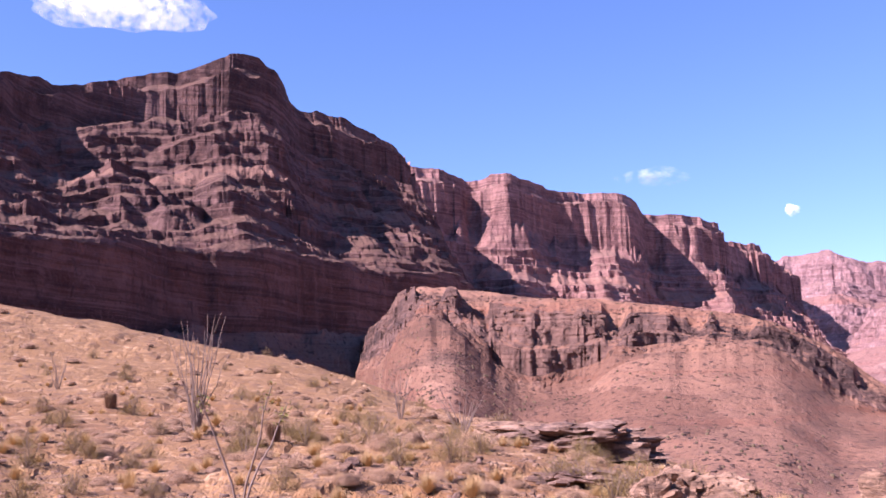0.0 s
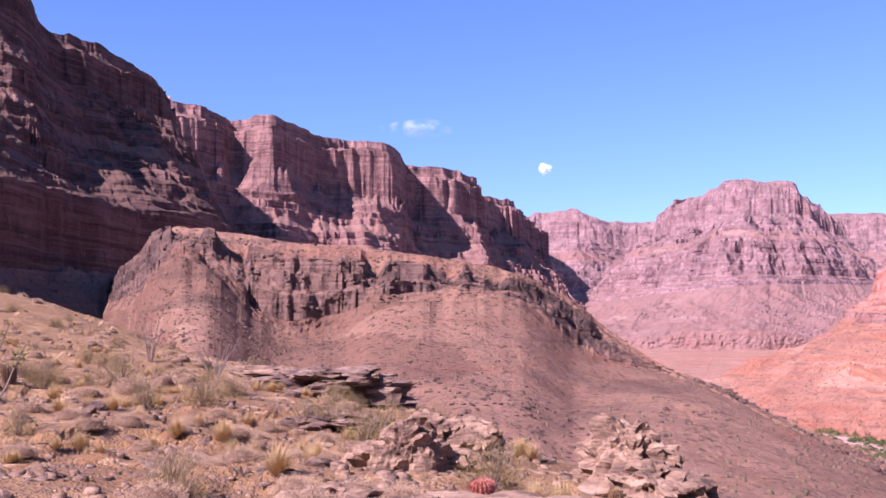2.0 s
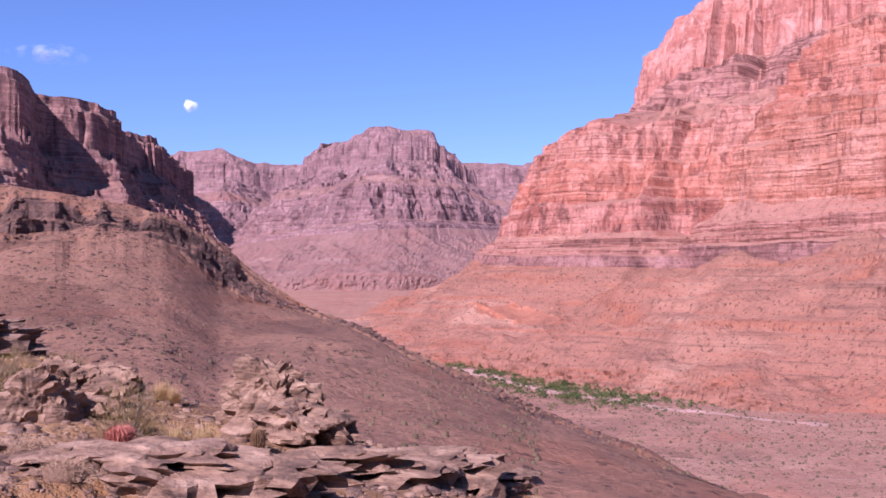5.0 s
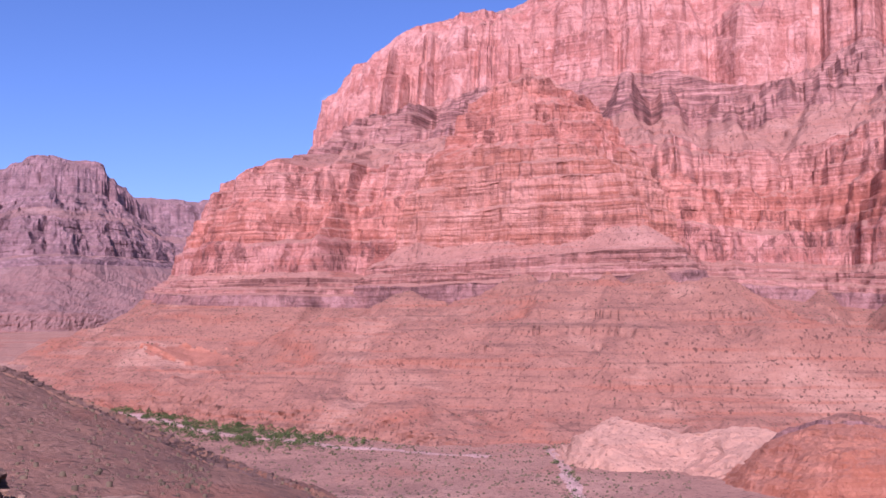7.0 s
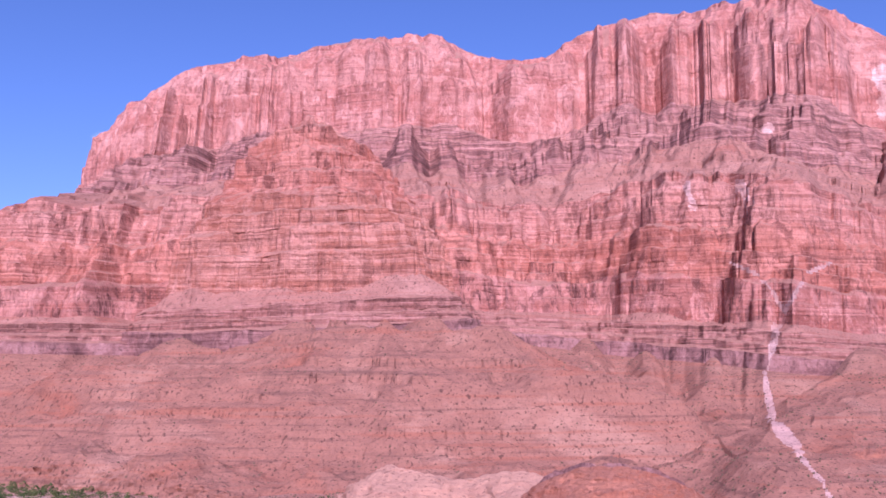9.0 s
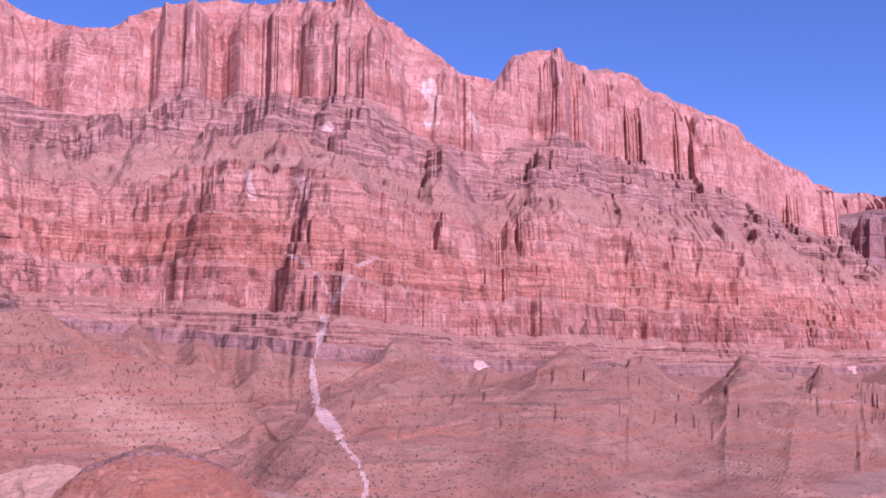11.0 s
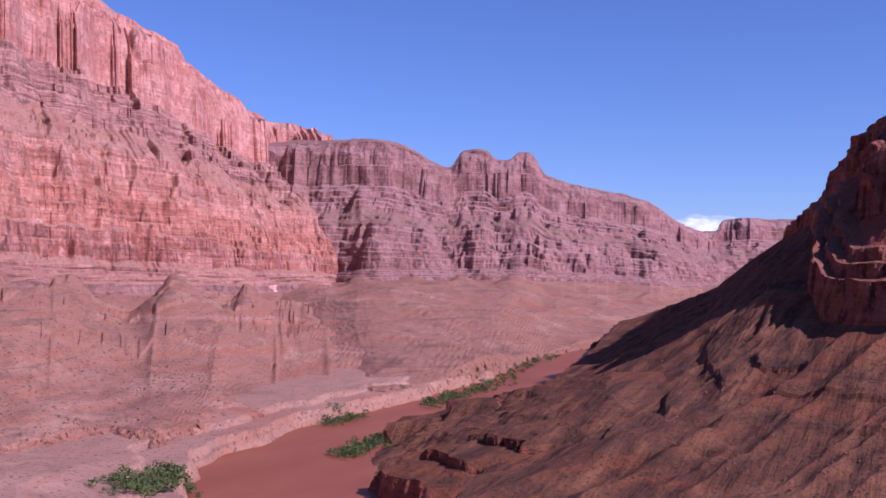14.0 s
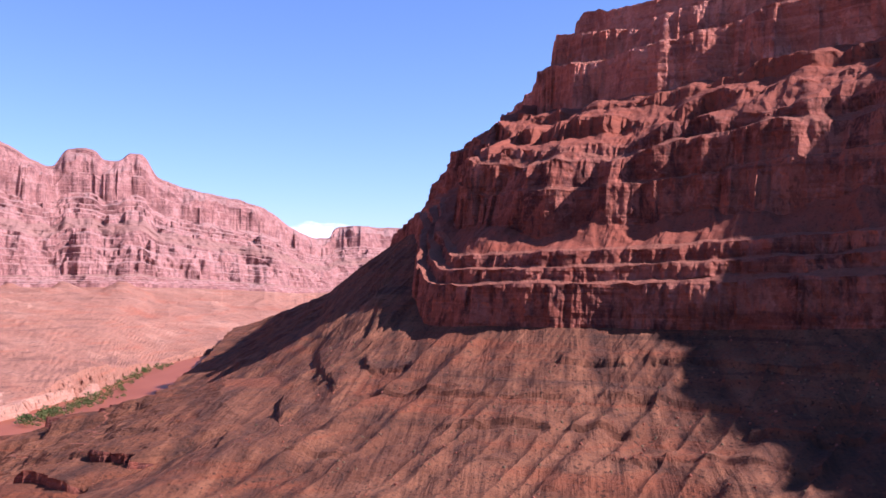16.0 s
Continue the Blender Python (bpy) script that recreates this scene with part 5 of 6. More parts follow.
def spots(count, near, far_m, lo=-90.0, hi=-12.0, over=0.5):
    """Many random places on the spur, before its brink."""
    r = np.random.default_rng(count)
    az, d = np.radians(r.uniform(lo, hi, 3 * count)), near * (far_m / near) ** r.random(3 * count)
    x, y = d * np.sin(az), d * np.cos(az)
    edge = np.interp(np.maximum(-x, 0), (0, 3, 7, 16, 23, 32, 45, 70), (7.5, 8, 11, 15.5, 19.5, 21, 23, 26))
    x, y = x[y < edge + over][:count], y[y < edge + over][:count]
    return np.stack([x, y, height(x, y)], 1)


gather("gravel", chip(1), [(p, 0.05 + 0.2 * rng.random() ** 4) for p in spots(5200, 6, 45, over=2.0)], STONE, "scattered pale and dark gravel on the spur", "gravel")
gather("gravel", chip(2), [(p, 0.04 + 0.2 * rng.random() ** 4) for p in spots(2600, 6, 45, over=2.0)], DARKSTONE, "scattered pale and dark gravel on the spur", "gravel")


# ---- plants of the spur ----
def plant_material(name, tip, base, rough=0.8):
    n = Nodes(name)
    info = n.t.nodes.new("ShaderNodeObjectInfo").outputs["Random"]
    isle = n.t.nodes.new("ShaderNodeNewGeometry").outputs["Random Per Island"]
    c = n.mix(n.math("MULTIPLY", isle, 0.9), tip, base)
    c = n.mix(n.span(info, 0, 1, 0.0, 0.35), c, tuple(v * 0.7 for v in tip))
    return n.done(c, rough)


STRAW = plant_material("straw_twigs", (0.56, 0.375, 0.235), (0.34, 0.21, 0.125))
# Darker than the crown: the shade among the twigs put into the colour.
STRAW_DARK = plant_material("straw_inside_shade", (0.25, 0.155, 0.092), (0.17, 0.1, 0.06))
GOLD = plant_material("golden_grass", (0.62, 0.42, 0.19), (0.40, 0.26, 0.12))
OLIVE = plant_material("olive_twigs", (0.29, 0.2, 0.07), (0.15, 0.1, 0.045))
WOOD = plant_material("grey_stem", (0.25, 0.18, 0.14), (0.13, 0.09, 0.07))
LEAF = plant_material("small_leaves", (0.24, 0.22, 0.06), (0.14, 0.13, 0.04))


def blades_bm(count, radius, tall, width, seed, dome=1.0, droop=0.15, lean=1.0, bend=2):
    """Thin tapered blades springing from one root, filling a dome."""
    r = random.Random(seed)
    bm = bmesh.new()
    for _ in range(count):
        a = r.uniform(0, 6.283)
        t = r.random() ** 0.6 * lean
        reach = r.uniform(0.75, 1.08)
        out = Vector((math.cos(a), math.sin(a), 0))
        tip = out * radius * math.sin(t * 1.5) * reach + Vector((0, 0, tall * (math.cos(t * 1.45) * dome + (1 - dome)) * reach))
        root = out * radius * 0.12 * r.random()
        side = Vector((-out.y, out.x, 0)) * width * r.uniform(0.6, 1.4)
        prev = None
        for k in range(bend + 1):
            u = k / bend
            p = root.lerp(tip, u) + Vector((r.uniform(-1, 1), r.uniform(-1, 1), 0)) * 0.05 * radius * u - Vector((0, 0, droop * tall * u * u * t))
            p.z = max(p.z, 0.0)
            if k == bend:
                cur = [bm.verts.new(p)]
                bm.faces.new((*prev, cur[0]))
            else:
                w = side * (1 - 0.6 * u)
                cur = [bm.verts.new(p - w), bm.verts.new(p + w)]
                if prev:
                    bm.faces.new((prev[0], prev[1], cur[1], cur[0]))
            prev = cur
    return bm


def twigs_bm(count, radius, tall, length, width, seed, hollow=0.55, rise=0.5):
    """Many short fine twigs filling the outer part of an uneven dome."""
    r = random.Random(seed)
    bm = bmesh.new()
    for _ in range(count):
        a, t = r.uniform(0, 6.283), math.acos(r.uniform(0.0, 1.0))
        o = Vector((math.cos(a) * math.sin(t), math.sin(a) * math.sin(t), math.cos(t)))
        k = (hollow + (1 - hollow) * r.random()) * (1 + 0.3 * noise.noise(o * 2.2 + Vector((seed, 0, 0))) + 0.2 * noise.noise(o * 5 + Vector((0, seed, 0))))
        p = Vector((o.x * radius * k, o.y * radius * k, max(0.0, o.z * tall * k)))
        d = (o + Vector((r.uniform(-1, 1), r.uniform(-1, 1), r.uniform(-0.6, 1.0))) * 1.0 + Vector((0, 0, rise))).normalized()
        n = d.orthogonal().normalized()
        n.rotate(Matrix.Rotation(r.uniform(0, 6.283), 3, d))
        w = n * width
        bm.faces.new([bm.verts.new(q) for q in (p - w, p + w, p + d * length * r.uniform(0.5, 1.4))])
    return bm


def core_bm(radius, tall, seed):
    """The dense uneven inside of a bush."""
    bm = bmesh.new()
    bmesh.ops.create_icosphere(bm, subdivisions=2, radius=1.0)
    for v in bm.verts:
        k = 1 + 0.3 * noise.noise(v.co * 2.2 + Vector((seed, 0, 0))) + 0.2 * noise.noise(v.co * 5 + Vector((0, seed, 0))) + 0.12 * noise.noise(v.co * 13)
        v.co = Vector((v.co.x * radius * k, v.co.y * radius * k, max(-0.03, v.co.z * tall * k)))
    for f in bm.faces:
        f.smooth = True
    return bm


def tube(bm, pts, r0, r1, sides=5):
    """A tapered round stem through the points."""
    rings = []
    for i, p in enumerate(pts):
        d = (pts[min(i + 1, len(pts) - 1)] - pts[max(i - 1, 0)]).normalized()
        u = d.orthogonal().normalized()
        v = d.cross(u)
        r = r0 + (r1 - r0) * i / (len(pts) - 1)
        rings.append([bm.verts.new(p + (u * math.cos(6.283 * k / sides) + v * math.sin(6.283 * k / sides)) * r) for k in range(sides)])
    for a, b in zip(rings[:-1], rings[1:]):
        for k in range(sides):
            bm.faces.new((a[k], a[(k + 1) % sides], b[(k + 1) % sides], b[k]))
    bm.faces.new(rings[-1])


def stems_bm(count, radius, tall, seed, thick=0.006):
    r = random.Random(seed)
    bm = bmesh.new()
    for _ in range(count):
        a, t = r.uniform(0, 6.283), r.uniform(0.1, 1.0)
        out = Vector((math.cos(a), math.sin(a), 0))
        tip = out * radius * 0.85 * t + Vector((0, 0, tall * (0.95 - 0.35 * t)))
        mid = tip * 0.5 + Vector((r.uniform(-.08, .08), r.uniform(-.08, .08), 0.05)) * tall
        tube(bm, [out * 0.02, mid, tip], thick, thick * 0.4, 4)
    return bm


def bush(kind, seed):
    """One bush at the origin, with stems and twig crown."""
    if kind == "small":
        ob = thing("dry_bush", "rounded straw-pink dry desert bush on stony ground", "bush", "dry bushes")
        part("crown", twigs_bm(900, 0.5, 0.42, 0.06, 0.0075, seed, 0.76, 0.05), STRAW, ob, "pale straw twigs")
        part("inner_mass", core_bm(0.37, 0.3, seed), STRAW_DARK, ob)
    elif kind == "pale":
        ob = thing("dry_bush", "rounded straw-pink dry desert bush on stony ground", "bush", "dry bushes")
        part("stem_base", stems_bm(10, 0.45, 0.4, seed), WOOD, ob)
        part("crown", twigs_bm(4200, 0.5, 0.42, 0.042, 0.0042, seed, 0.7, 0.15), STRAW, ob, "pale straw twigs")
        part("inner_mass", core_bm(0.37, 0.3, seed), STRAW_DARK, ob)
    elif kind == "grass":
        ob = thing("grass_tuft", "golden dry bunch grass", "grass tuft", "grass tufts")
        part("tuft", blades_bm(520, 0.4, 0.5, 0.0035, seed, 0.6, 0.45, 0.8, 3), GOLD, ob)
    else:
        ob = thing("olive_bush", "open olive-brown desert shrub with thin stems", "shrub", "olive shrubs")
        part("stem_base", stems_bm(16, 0.5, 0.75, seed, 0.008), WOOD, ob)
        part("crown", twigs_bm(2200, 0.5, 0.7, 0.07, 0.0035, seed, 0.35, 0.6), OLIVE, ob, "olive-brown twigs")
    return ob


CLEAR = [(a, seat(a, e)) for a, e in ((-44.0, -8.85), (-36.6, -9.3))]


def put(master, p, s, sz=1.0):
    # nothing grows between the brink path and the small cacti
    az, d = math.degrees(math.atan2(p.x, p.y)), math.hypot(p.x, p.y)
    for ca, q in CLEAR:
        if abs(az - ca) < 2.6 and d < math.hypot(q.x, q.y) + 0.5:
            return None
    s *= 0.82
    m = Matrix.Translation(p - Vector((0, 0, 0.02))) @ pose(0, 0, 0, 0, 0, rng.uniform(0, 360))
    ob = copy_thing(master, m)
    ob.scale = (s, s, s * sz)
    return ob


PALE = [bush("pale", 1), bush("pale", 2), bush("pale", 3)]
TUFT = [bush("grass", 4), bush("grass", 5)]
SHRUB = [bush("olive", 6), bush("olive", 7)]
SMALL = [bush("small", 21), bush("small", 22), bush("small", 23)]
for k, ob in enumerate(PALE + TUFT + SHRUB + SMALL):
    ob.location = spot(20, 30, -75, -50)
    ob.scale = (0.9, 0.9, 0.9)
# those that stand out one by one: bearing, height angle of the foot, size
for az, el, s in [(-60.5, -7.2, 1.0), (-57.5, -6.6, 1.2), (-54.5, -8.4, 1.0), (-53.6, -9.6, 1.15), (-51.0, -8.6, 0.95), (-48.6, -8.9, 0.9), (-45.8, -8.6, 1.0), (-62, -9.0, 1.1), (-56, -5.0, 1.0),
                  (-66.5, -4.2, 1.1), (-70.5, -3.3, 1.0), (-74.5, -4.4, 1.2), (-63.5, -4.6, 1.0), (-58.8, -4.2, 0.9), (-43.3, -9.6, 0.9), (-79, -2.0, 0.9), (-50, -6.6, 1.0), (-46.8, -10.2, 0.8)]:
    put(rng.choice(PALE), seat(az, el), 0.62 * s * rng.uniform(0.85, 1.15), rng.uniform(0.8, 1.05))
for az, el, s in [(-39.5, -9.4, 0.9), (-38.3, -9.3, 0.8), (-55.5, -7.4, 0.9), (-58.5, -5.6, 0.9), (-61, -5.4, 0.8), (-29.5, -11.3, 0.45), (-41, -9.2, 0.7), (-66, -6.0, 0.8)]:
    put(rng.choice(TUFT), seat(az, el), s * rng.uniform(0.9, 1.1))
for az, el, s in [(-42.2, -8.8, 1.15), (-43.4, -8.2, 1.0), (-50.6, -6.2, 0.9), (-49.5, -5.8, 0.9), (-61.2, -8.5, 0.9), (-59.6, -3.6, 1.2), (-64, -2.6, 1.3), (-67.8, -2.6, 1.2), (-82.5, -5.4, 0.8), (-80, -4.9, 0.7), (-69, -5.0, 0.7), (-76, -5.2, 0.6)]:
    put(rng.choice(SHRUB), seat(az, el), s * rng.uniform(0.9, 1.1))
for k in range(110):
    put(rng.choice(PALE), spot(11, 26, -90, -44), rng.uniform(0.3, 0.7), rng.uniform(0.65, 0.95))
for k in range(150):
    put(rng.choice(SMALL), spot(22, 75, -90, -46), rng.uniform(0.5, 1.15), rng.uniform(0.6, 0.95))
for k in range(190):
    put(rng.choice(TUFT), spot(12, 60, -90, -40), rng.uniform(0.4, 0.85))
for k in range(75):
    put(rng.choice(SHRUB), spot(17, 66, -90, -46), rng.uniform(0.5, 1.1))


def barrel_cactus(at, r, h, label, tone, skin):
    """A ribbed barrel with spines along the ribs."""
    ob = thing("barrel_cactus", label, "cactus", "barrel cacti", at=at - Vector((0, 0, 0.04)))
    bm = bmesh.new()
    ribs, rings = 18, 12
    rows = []
    for i in range(rings):
        u = i / (rings - 1)
        prof = (0.82 + 0.18 * math.sin(min(u * 2.2, 1.57))) if u < 0.7 else math.sqrt(max(0.0, 1 - ((u - 0.7) / 0.3) ** 2)) * 0.98 + 0.02
        rows.append([bm.verts.new((r * prof * (1.0 if k % 2 else 0.84) * math.cos(math.pi * k / ribs), r * prof * (1.0 if k % 2 else 0.84) * math.sin(math.pi * k / ribs), h * u)) for k in range(2 * ribs)])
    for a, b in zip(rows[:-1], rows[1:]):
        for k in range(2 * ribs):
            bm.faces.new((a[k], a[(k + 1) % (2 * ribs)], b[(k + 1) % (2 * ribs)], b[k]))
    bm.faces.new(rows[-1])
    part("body", bm, skin, ob)
    bm = bmesh.new()
    rr = random.Random(int(r * 1000))
    for k in range(1, 2 * ribs, 2):
        for i in range(1, 26):
            u = i / 26
            prof = (0.82 + 0.18 * math.sin(min(u * 2.2, 1.57))) if u < 0.7 else math.sqrt(max(0.0, 1 - ((u - 0.7) / 0.3) ** 2))
            a = math.pi * k / ribs
            o = Vector((math.cos(a), math.sin(a), 0))
            b = o * r * prof + Vector((0, 0, h * u))
            for _ in range(3):
                t = b + (o + Vector((rr.uniform(-.8, .8), rr.uniform(-.8, .8), rr.uniform(-.5, .9)))).normalized() * r * 0.34
                w = Vector((-o.y, o.x, 0.3)) * 0.004
                bm.faces.new([bm.verts.new(q) for q in (b - w, b + w, t)])
    part("spine_cover", bm, tone, ob, "dense curved spines")
    return ob


n = Nodes("cactus_skin")
CACTUS = n.done(n.ramp(n.noise(n.pos, 9.0, 4.0), (0.35, (0.15, 0.09, 0.045)), (0.65, (0.25, 0.15, 0.075))), 0.7)
RED_SPINE = plant_material("red_spines", (0.5, 0.16, 0.11), (0.32, 0.1, 0.075))
TAN_SPINE = plant_material("tan_spines", (0.42, 0.25, 0.12), (0.2, 0.1, 0.055))
BROWN_SPINE = plant_material("brown_spines", (0.26, 0.12, 0.075), (0.13, 0.06, 0.04))
n = Nodes("red_cactus_skin")
RED_SKIN = n.done(n.ramp(n.noise(n.pos, 9.0, 4.0), (0.35, (0.3, 0.1, 0.065)), (0.65, (0.42, 0.15, 0.1))), 0.7)
barrel_cactus(seat(-44.0, -8.85), 0.105, 0.22, "round red-spined barrel cactus beside a shrub", RED_SPINE, RED_SKIN)
barrel_cactus(seat(-36.6, -9.3), 0.065, 0.25, "slim tan barrel cactus by the rock ledge", TAN_SPINE, CACTUS)
barrel_cactus(seat(-69.6, -2.3), 0.15, 0.42, "dark brown barrel cactus among bushes", BROWN_SPINE, CACTUS)
barrel_cactus(seat(-78.3, -0.4), 0.17, 0.5, "dark brown barrel cactus among bushes", BROWN_SPINE, CACTUS)


def ocotillo(at, canes, tall, spread, seed, label, leafy=0.0, thick=0.016):
    """Whip-like canes from one root, some with small leaves at the ends."""
    r = random.Random(seed)
    ob = thing("ocotillo", label, "ocotillo", at=at - Vector((0, 0, 0.05)))
    for c in range(canes):
        a = 6.283 * (c + r.uniform(-0.3, 0.3)) / canes
        h, s = tall * r.uniform(0.62, 1.0), spread * r.uniform(0.35, 1.0)
        o = Vector((math.cos(a), math.sin(a), 0))
        pts = [o * 0.05 + o * s * (u ** 1.25) + Vector((0, 0, h * u)) + Vector((r.uniform(-1, 1), r.uniform(-1, 1), 0)) * 0.035 * tall * u for u in (0, 0.2, 0.4, 0.6, 0.8, 1.0)]
        bm = bmesh.new()
        tube(bm, pts, thick, thick * 0.35)
        cane = part("cane", bm, WOOD, ob)
        if r.random() < leafy:
            bm = bmesh.new()
            for _ in range(60):
                p = pts[-1].lerp(pts[-2], r.random() * 0.9) + Vector((r.uniform(-1, 1), r.uniform(-1, 1), r.uniform(-1, 1))) * 0.045 * tall
                q = [p + Vector((r.uniform(-1, 1), r.uniform(-1, 1), r.uniform(-1, 1))) * 0.028 for _ in range(3)]
                bm.faces.new([bm.verts.new(v) for v in q])
            part("leaf_cluster", bm, LEAF, cane, "small yellow-green leaves")
    return ob


ocotillo(seat(-73.8, -1.75), 22, 2.9, 0.75, 3, "tall bare ocotillo with many grey canes")
ocotillo(seat(-71.3, -5.7), 3, 1.75, 0.85, 5, "slim ocotillo with three leaning canes and yellowish leaves", 0.7, 0.02)
ocotillo(seat(-62.5, -1.2), 9, 1.6, 0.5, 6, "small bare ocotillo with grey canes")
ocotillo(seat(-59.0, -2.4), 12, 1.3, 0.7, 8, "small bare ocotillo with grey canes")
ocotillo(seat(-81.0, 0.6), 10, 1.5, 0.6, 9, "small bare ocotillo with grey canes")

# ---- far bush and stones ----
n = Nodes("far_bush")
FARBUSH = n.done(n.ramp(n.noise(n.pos, 0.08, 3.0), (0.35, (0.075, 0.056, 0.032)), (0.65, (0.15, 0.105, 0.062))), 0.95)
n = Nodes("green_bush")
GREEN = n.done(n.ramp(n.noise(n.pos, 0.12, 4.0), (0.3, (0.035, 0.055, 0.018)), (0.5, (0.075, 0.1, 0.03)), (0.7, (0.12, 0.125, 0.042))), 0.9)


spread_rng = np.random.default_rng(5)


def sprinkle(G, count, lo, hi, size, cols=(0.0, 1.0), rows=(0.05, 0.98)):
    """Random places on a sheet, in loose patches."""
    n, m = G.shape[:2]
    i, j = spread_rng.uniform(rows[0], rows[1], count) * (n - 2), spread_rng.uniform(cols[0], cols[1], count) * (m - 2)
    a, b = i.astype(int), j.astype(int)
    f, g = (i - a)[:, None], (j - b)[:, None]
    p = (G[a, b] * (1 - f) + G[a + 1, b] * f) * (1 - g) + (G[a, b + 1] * (1 - f) + G[a + 1, b + 1] * f) * g
    keep = vnoise(p[:, 0] / 45, p[:, 1] / 45, p[:, 2] / 45, 95) + spread_rng.uniform(-0.6, 0.6, count) > 0
    return list(zip(p[keep], size * (lo + (hi - lo) * spread_rng.random(count)[keep] ** 2)))


gather("talus_bush", lump(3, 5), sprinkle(main_wall["talus_slope"], 19000, 0.4, 1.9, 1.15, (0.12, 0.85)) + sprinkle(prow["talus_slope"], 8000, 0.4, 1.9, 1.1), FARBUSH, "sparse dark bushes dotting the rubble slopes", "bush")
gather("talus_bush", lump(4, 5), sprinkle(ridge["talus_slope"], 6000, 0.2, 1.3, 0.75, (0.1, 0.8)) + sprinkle(ridge["crest"], 1200, 0.4, 1.4, 0.8), FARBUSH, "sparse dark bushes dotting the hillside", "bush")
gather("hillside_stones", chip(5), sprinkle(ridge["talus_slope"], 11000, 0.3, 1.9, 0.8, (0.1, 0.64)) + sprinkle(ridge["upper_slope"], 3000, 0.3, 1.9, 0.9), RIDGE_ROCK, "dark stones strewn over the hillside", "stones")
gather("ledge_boulders", chip(9), sprinkle(ridge["ledge"], 1800, 0.5, 2.2, 1.4, (0.1, 0.9)) + sprinkle(ridge["crest"], 1800, 0.4, 2.0, 1.0, (0.1, 0.9), (0.0, 0.5)), RIDGE_ROCK, "dark boulders along the broken ledge", "stones")
gather("talus_bush", lump(6, 5), sprinkle(butte["talus_slope"], 2600, 0.4, 1.6, 1.0, (0.0, 0.75)), FARBUSH, "sparse dark bushes dotting the butte slope", "bush")
gather("butte_stones", lump(7, 5), sprinkle(butte["talus_slope"], 2600, 0.4, 1.8, 1.0, (0.0, 0.75)), BUTTE_CLIFF, "fallen stones on the butte slope", "stones")


def field(count, a0, a1, d0, d1, size, lo=0.5, hi=1.5):
    """Random places on the ground between two bearings and two distances."""
    az, d = np.radians(spread_rng.uniform(a0, a1, count)), np.sqrt(spread_rng.uniform(d0 * d0, d1 * d1, count))
    x, y = d * np.sin(az), d * np.cos(az)
    return list(zip(np.stack([x, y, height(x, y)], 1), size * spread_rng.uniform(lo, hi, count)))


gather("terrace_bush", lump(8, 5), field(2600, -24, 6, 420, 820, 1.5), FARBUSH, "brown bushes dotting the valley terrace", "bush")


# ---- valley floor ----
def leaf_clump(seed, leaves=46):
    """A ragged clump of leaf triangles, about 1 across."""
    r = random.Random(seed)
    v, f = [], []
    for k in range(leaves):
        a, t = r.uniform(0, 6.283), math.acos(r.uniform(-0.2, 1.0))
        q = r.uniform(0.45, 1.0)
        c = Vector((0.5 * q * math.cos(a) * math.sin(t), 0.5 * q * math.sin(a) * math.sin(t), 0.3 + 0.42 * q * math.cos(t)))
        for _ in range(3):
            v.append(tuple(c + Vector((r.uniform(-1, 1), r.uniform(-1, 1), r.uniform(-1, 1))) * 0.14))
        f.append((3 * k, 3 * k + 1, 3 * k + 2))
    return v, f


def along(points, count, spread, size, lo=0.5, hi=1.5):
    """Places strewn along a line of bearings and distances."""
    line = np.array([polar(*p)[:2] for p in points])
    u = spread_rng.random(count) * (len(points) - 1)
    i = np.minimum(u.astype(int), len(points) - 2)
    p = line[i] + (line[i + 1] - line[i]) * (u - i)[:, None] + spread_rng.normal(0, spread, (count, 2))
    z = np.maximum(height(p[:, 0], p[:, 1]), WATER + 0.3)
    return list(zip(np.column_stack([p, z]), size * spread_rng.uniform(lo, hi, count)))


gather("green_thicket", leaf_clump(1), along([(-29, 1240), (-26, 1060), (-22.5, 930), (-19, 830), (-15, 740)], 1500, 32, 4.2), GREEN, "green thicket of shrubs on the valley floor", "shrubs")
gather("green_thicket", leaf_clump(2), along([(-31, 1150), (-27, 1000)], 90, 10, 5.0), GREEN, "green thicket of shrubs on the valley floor", "shrubs")

gather("gully_bush", leaf_clump(3), along([(-1.8, 730), (-1.0, 640), (-0.6, 560), (0.4, 480), (2, 400)], 70, 5, 3.0), GREEN, "green bushes in the gully", "shrubs")
gather("river_thicket", leaf_clump(4), along([(44.2, 500), (46, 535), (47.2, 570)], 170, 7, 5.5), GREEN, "green tamarisk thicket on the river bank", "shrubs")
gather("river_thicket", leaf_clump(5), along([(55.4, 790), (57, 840)], 70, 6, 5.5) + along([(61.0, 900), (63, 980), (65, 1080), (66.5, 1300), (68.5, 1500)], 220, 9, 6), GREEN, "green tamarisk thicket on the river bank", "shrubs")
gather("river_thicket", leaf_clump(6), along([(56.4, 655), (57.6, 690), (59.4, 740)], 150, 7, 5), GREEN, "green tamarisk thicket on the river bank", "shrubs")

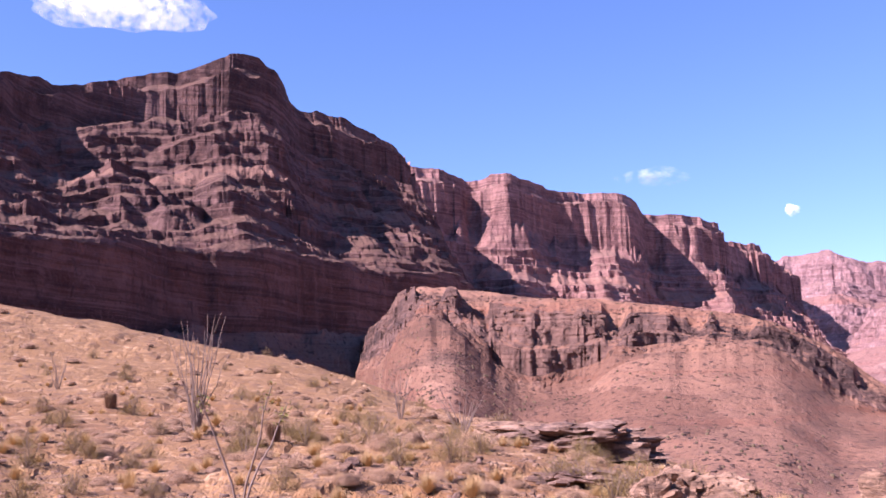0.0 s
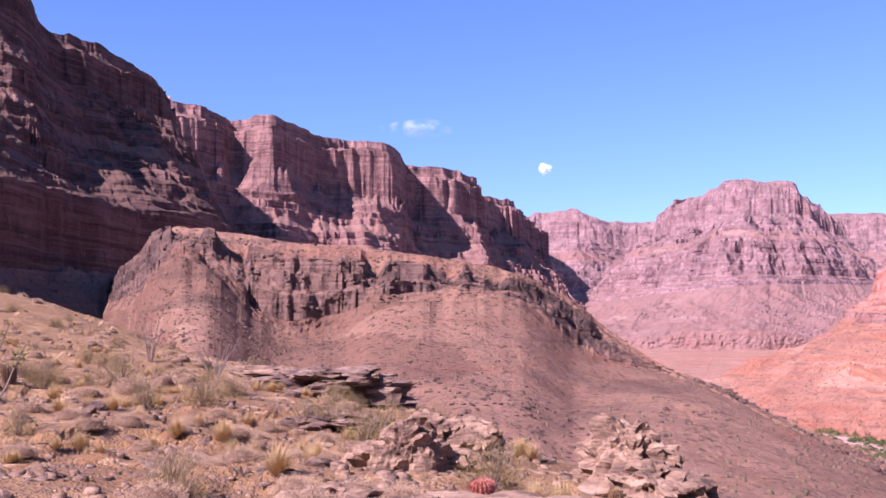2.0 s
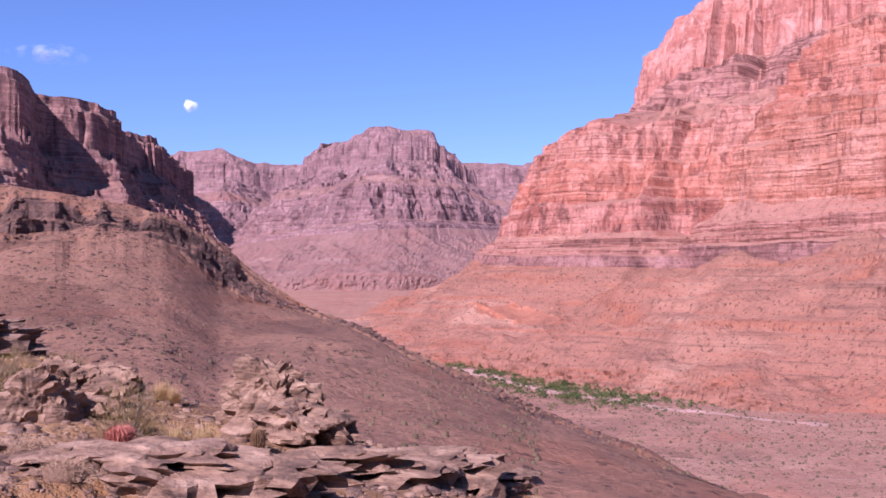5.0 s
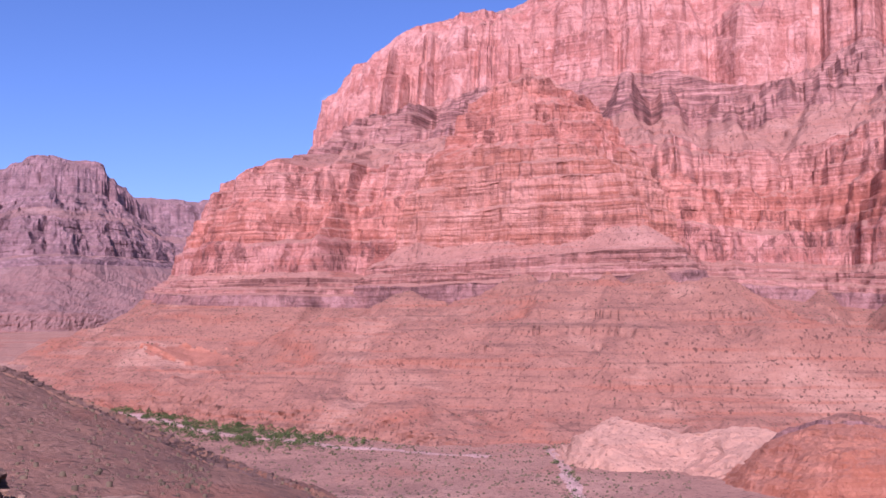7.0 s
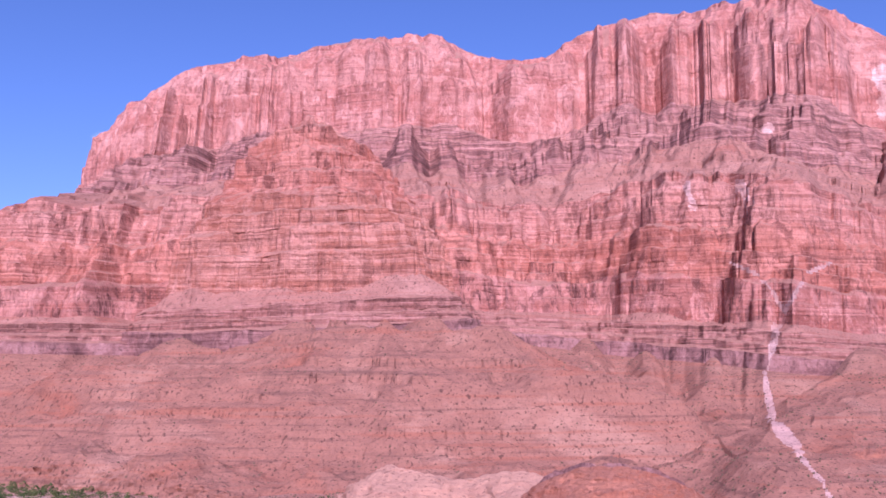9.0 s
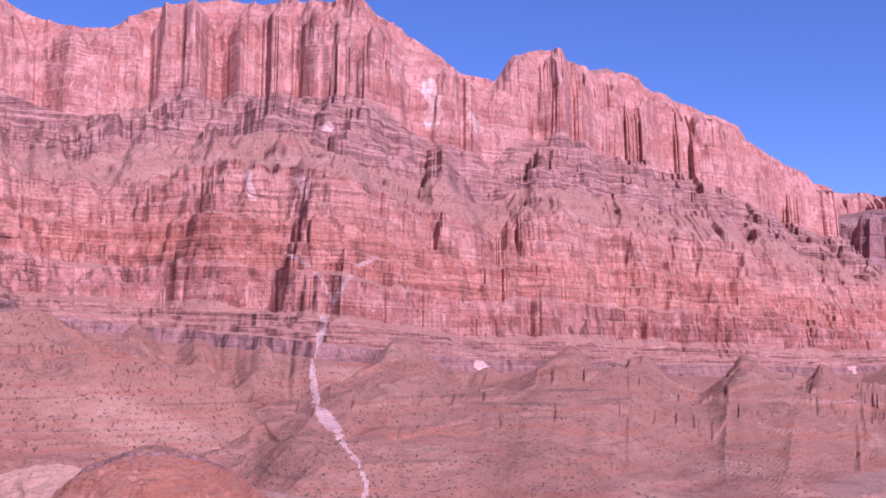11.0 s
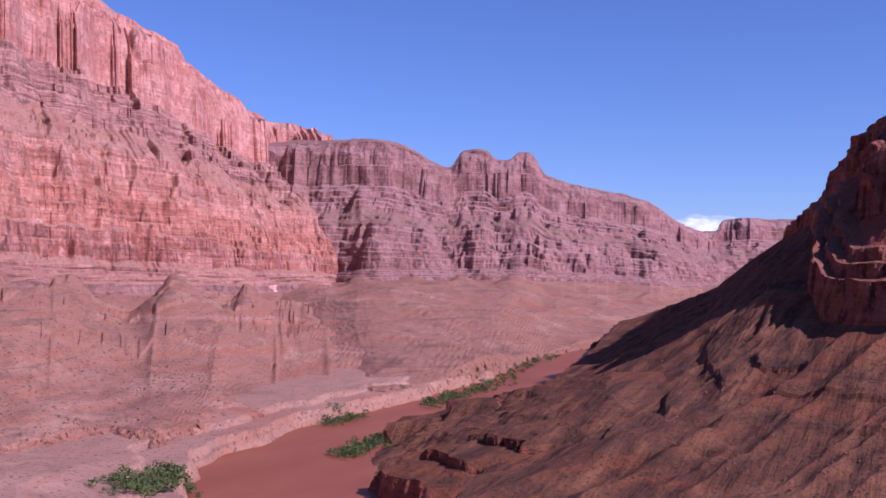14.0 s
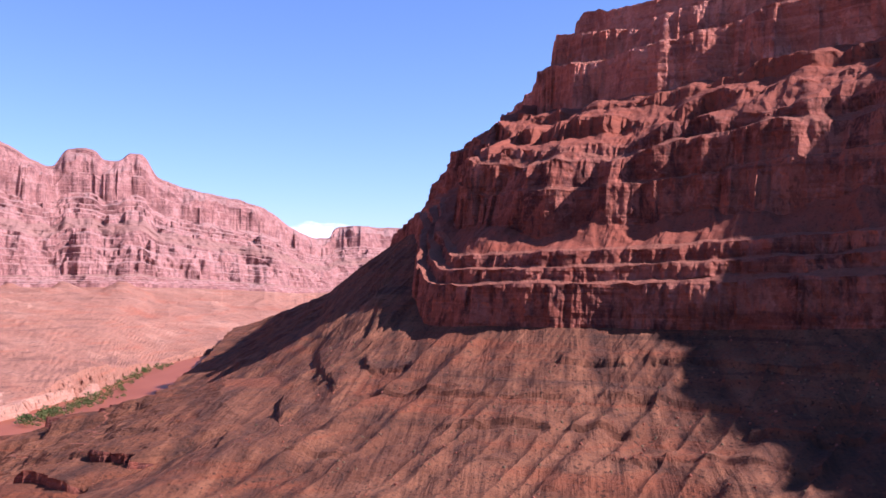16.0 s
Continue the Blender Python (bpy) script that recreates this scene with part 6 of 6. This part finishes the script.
# ---- clouds ----
n = Nodes("cloud")
wisp = n.noise(n.pos, 0.02, 5.0, 0.6)
n.put(n.span(wisp, 0.34, 0.64, 0.02, 0.26), n.bsdf.inputs["Alpha"])
n.bsdf.inputs["Specular IOR Level"].default_value = 0.0
# Clouds are no lamps; this glow stands in for sunlight that whitens them.
n.bsdf.inputs["Emission Color"].default_value, n.bsdf.inputs["Emission Strength"].default_value = (1, 1, 1, 1), 0.35
CLOUD = n.done((0.95, 0.95, 0.95), 1.0)
n = Nodes("thin_cloud")
wisp = n.noise(n.pos, 0.02, 5.0, 0.6)
n.put(n.span(wisp, 0.4, 0.65, 0.0, 0.05), n.bsdf.inputs["Alpha"])
n.bsdf.inputs["Specular IOR Level"].default_value = 0.0
THIN = n.done((0.95, 0.95, 0.95), 1.0)


def cloud(az, el, wide, tall, label, seed, material, shells=(1.15, 0.98, 0.82, 0.66, 0.48, 0.28)):
    """Thin ragged veils one before the other, very far off."""
    bm = bmesh.new()
    c = polar(az, 4600, 4600 * math.tan(radians(el)))
    for k, s in enumerate(shells):
        sheet = bmesh.ops.create_grid(bm, x_segments=48, y_segments=24, size=1.0)
        for v in sheet["verts"]:
            a, r = math.atan2(v.co.y, v.co.x), max(abs(v.co.x), abs(v.co.y))
            q = Vector((math.cos(a), math.sin(a), 0))
            g = 1 + 0.3 * noise.noise(q * 1.2 + Vector((seed, k * 0.4, 0))) + 0.14 * noise.noise(q * 3 + Vector((0, seed, k * 0.9)))
            x, y = q.x * r * s * g, q.y * r * s * g
            v.co = c + polar(az + 90, x * wide / 2) + polar(az, -k * 4 + 10 * r * r) + Vector((0, 0, y * tall / 2))
    me = bpy.data.meshes.new("cloud")
    bm.to_mesh(me)
    bm.free()
    me.materials.append(material)
    return tagged(new("backdrop_cloud", me), label, "cloud", kind="structure")


cloud(-40.4, 9.9, 58, 46, "small round white cloud in the blue sky", 1, CLOUD)
cloud(-47.9, 12.2, 270, 80, "thin faint white cloud streak in the sky", 2, THIN)
cloud(-78.8, 21.6, 760, 260, "bright white cloud in the blue sky", 3, CLOUD)
cloud(-14.0, 12.7, 110, 50, "faint small white cloud in the sky", 4, THIN)
cloud(76.6, 2.6, 360, 130, "low white cloud bank behind the far rim", 5, CLOUD)
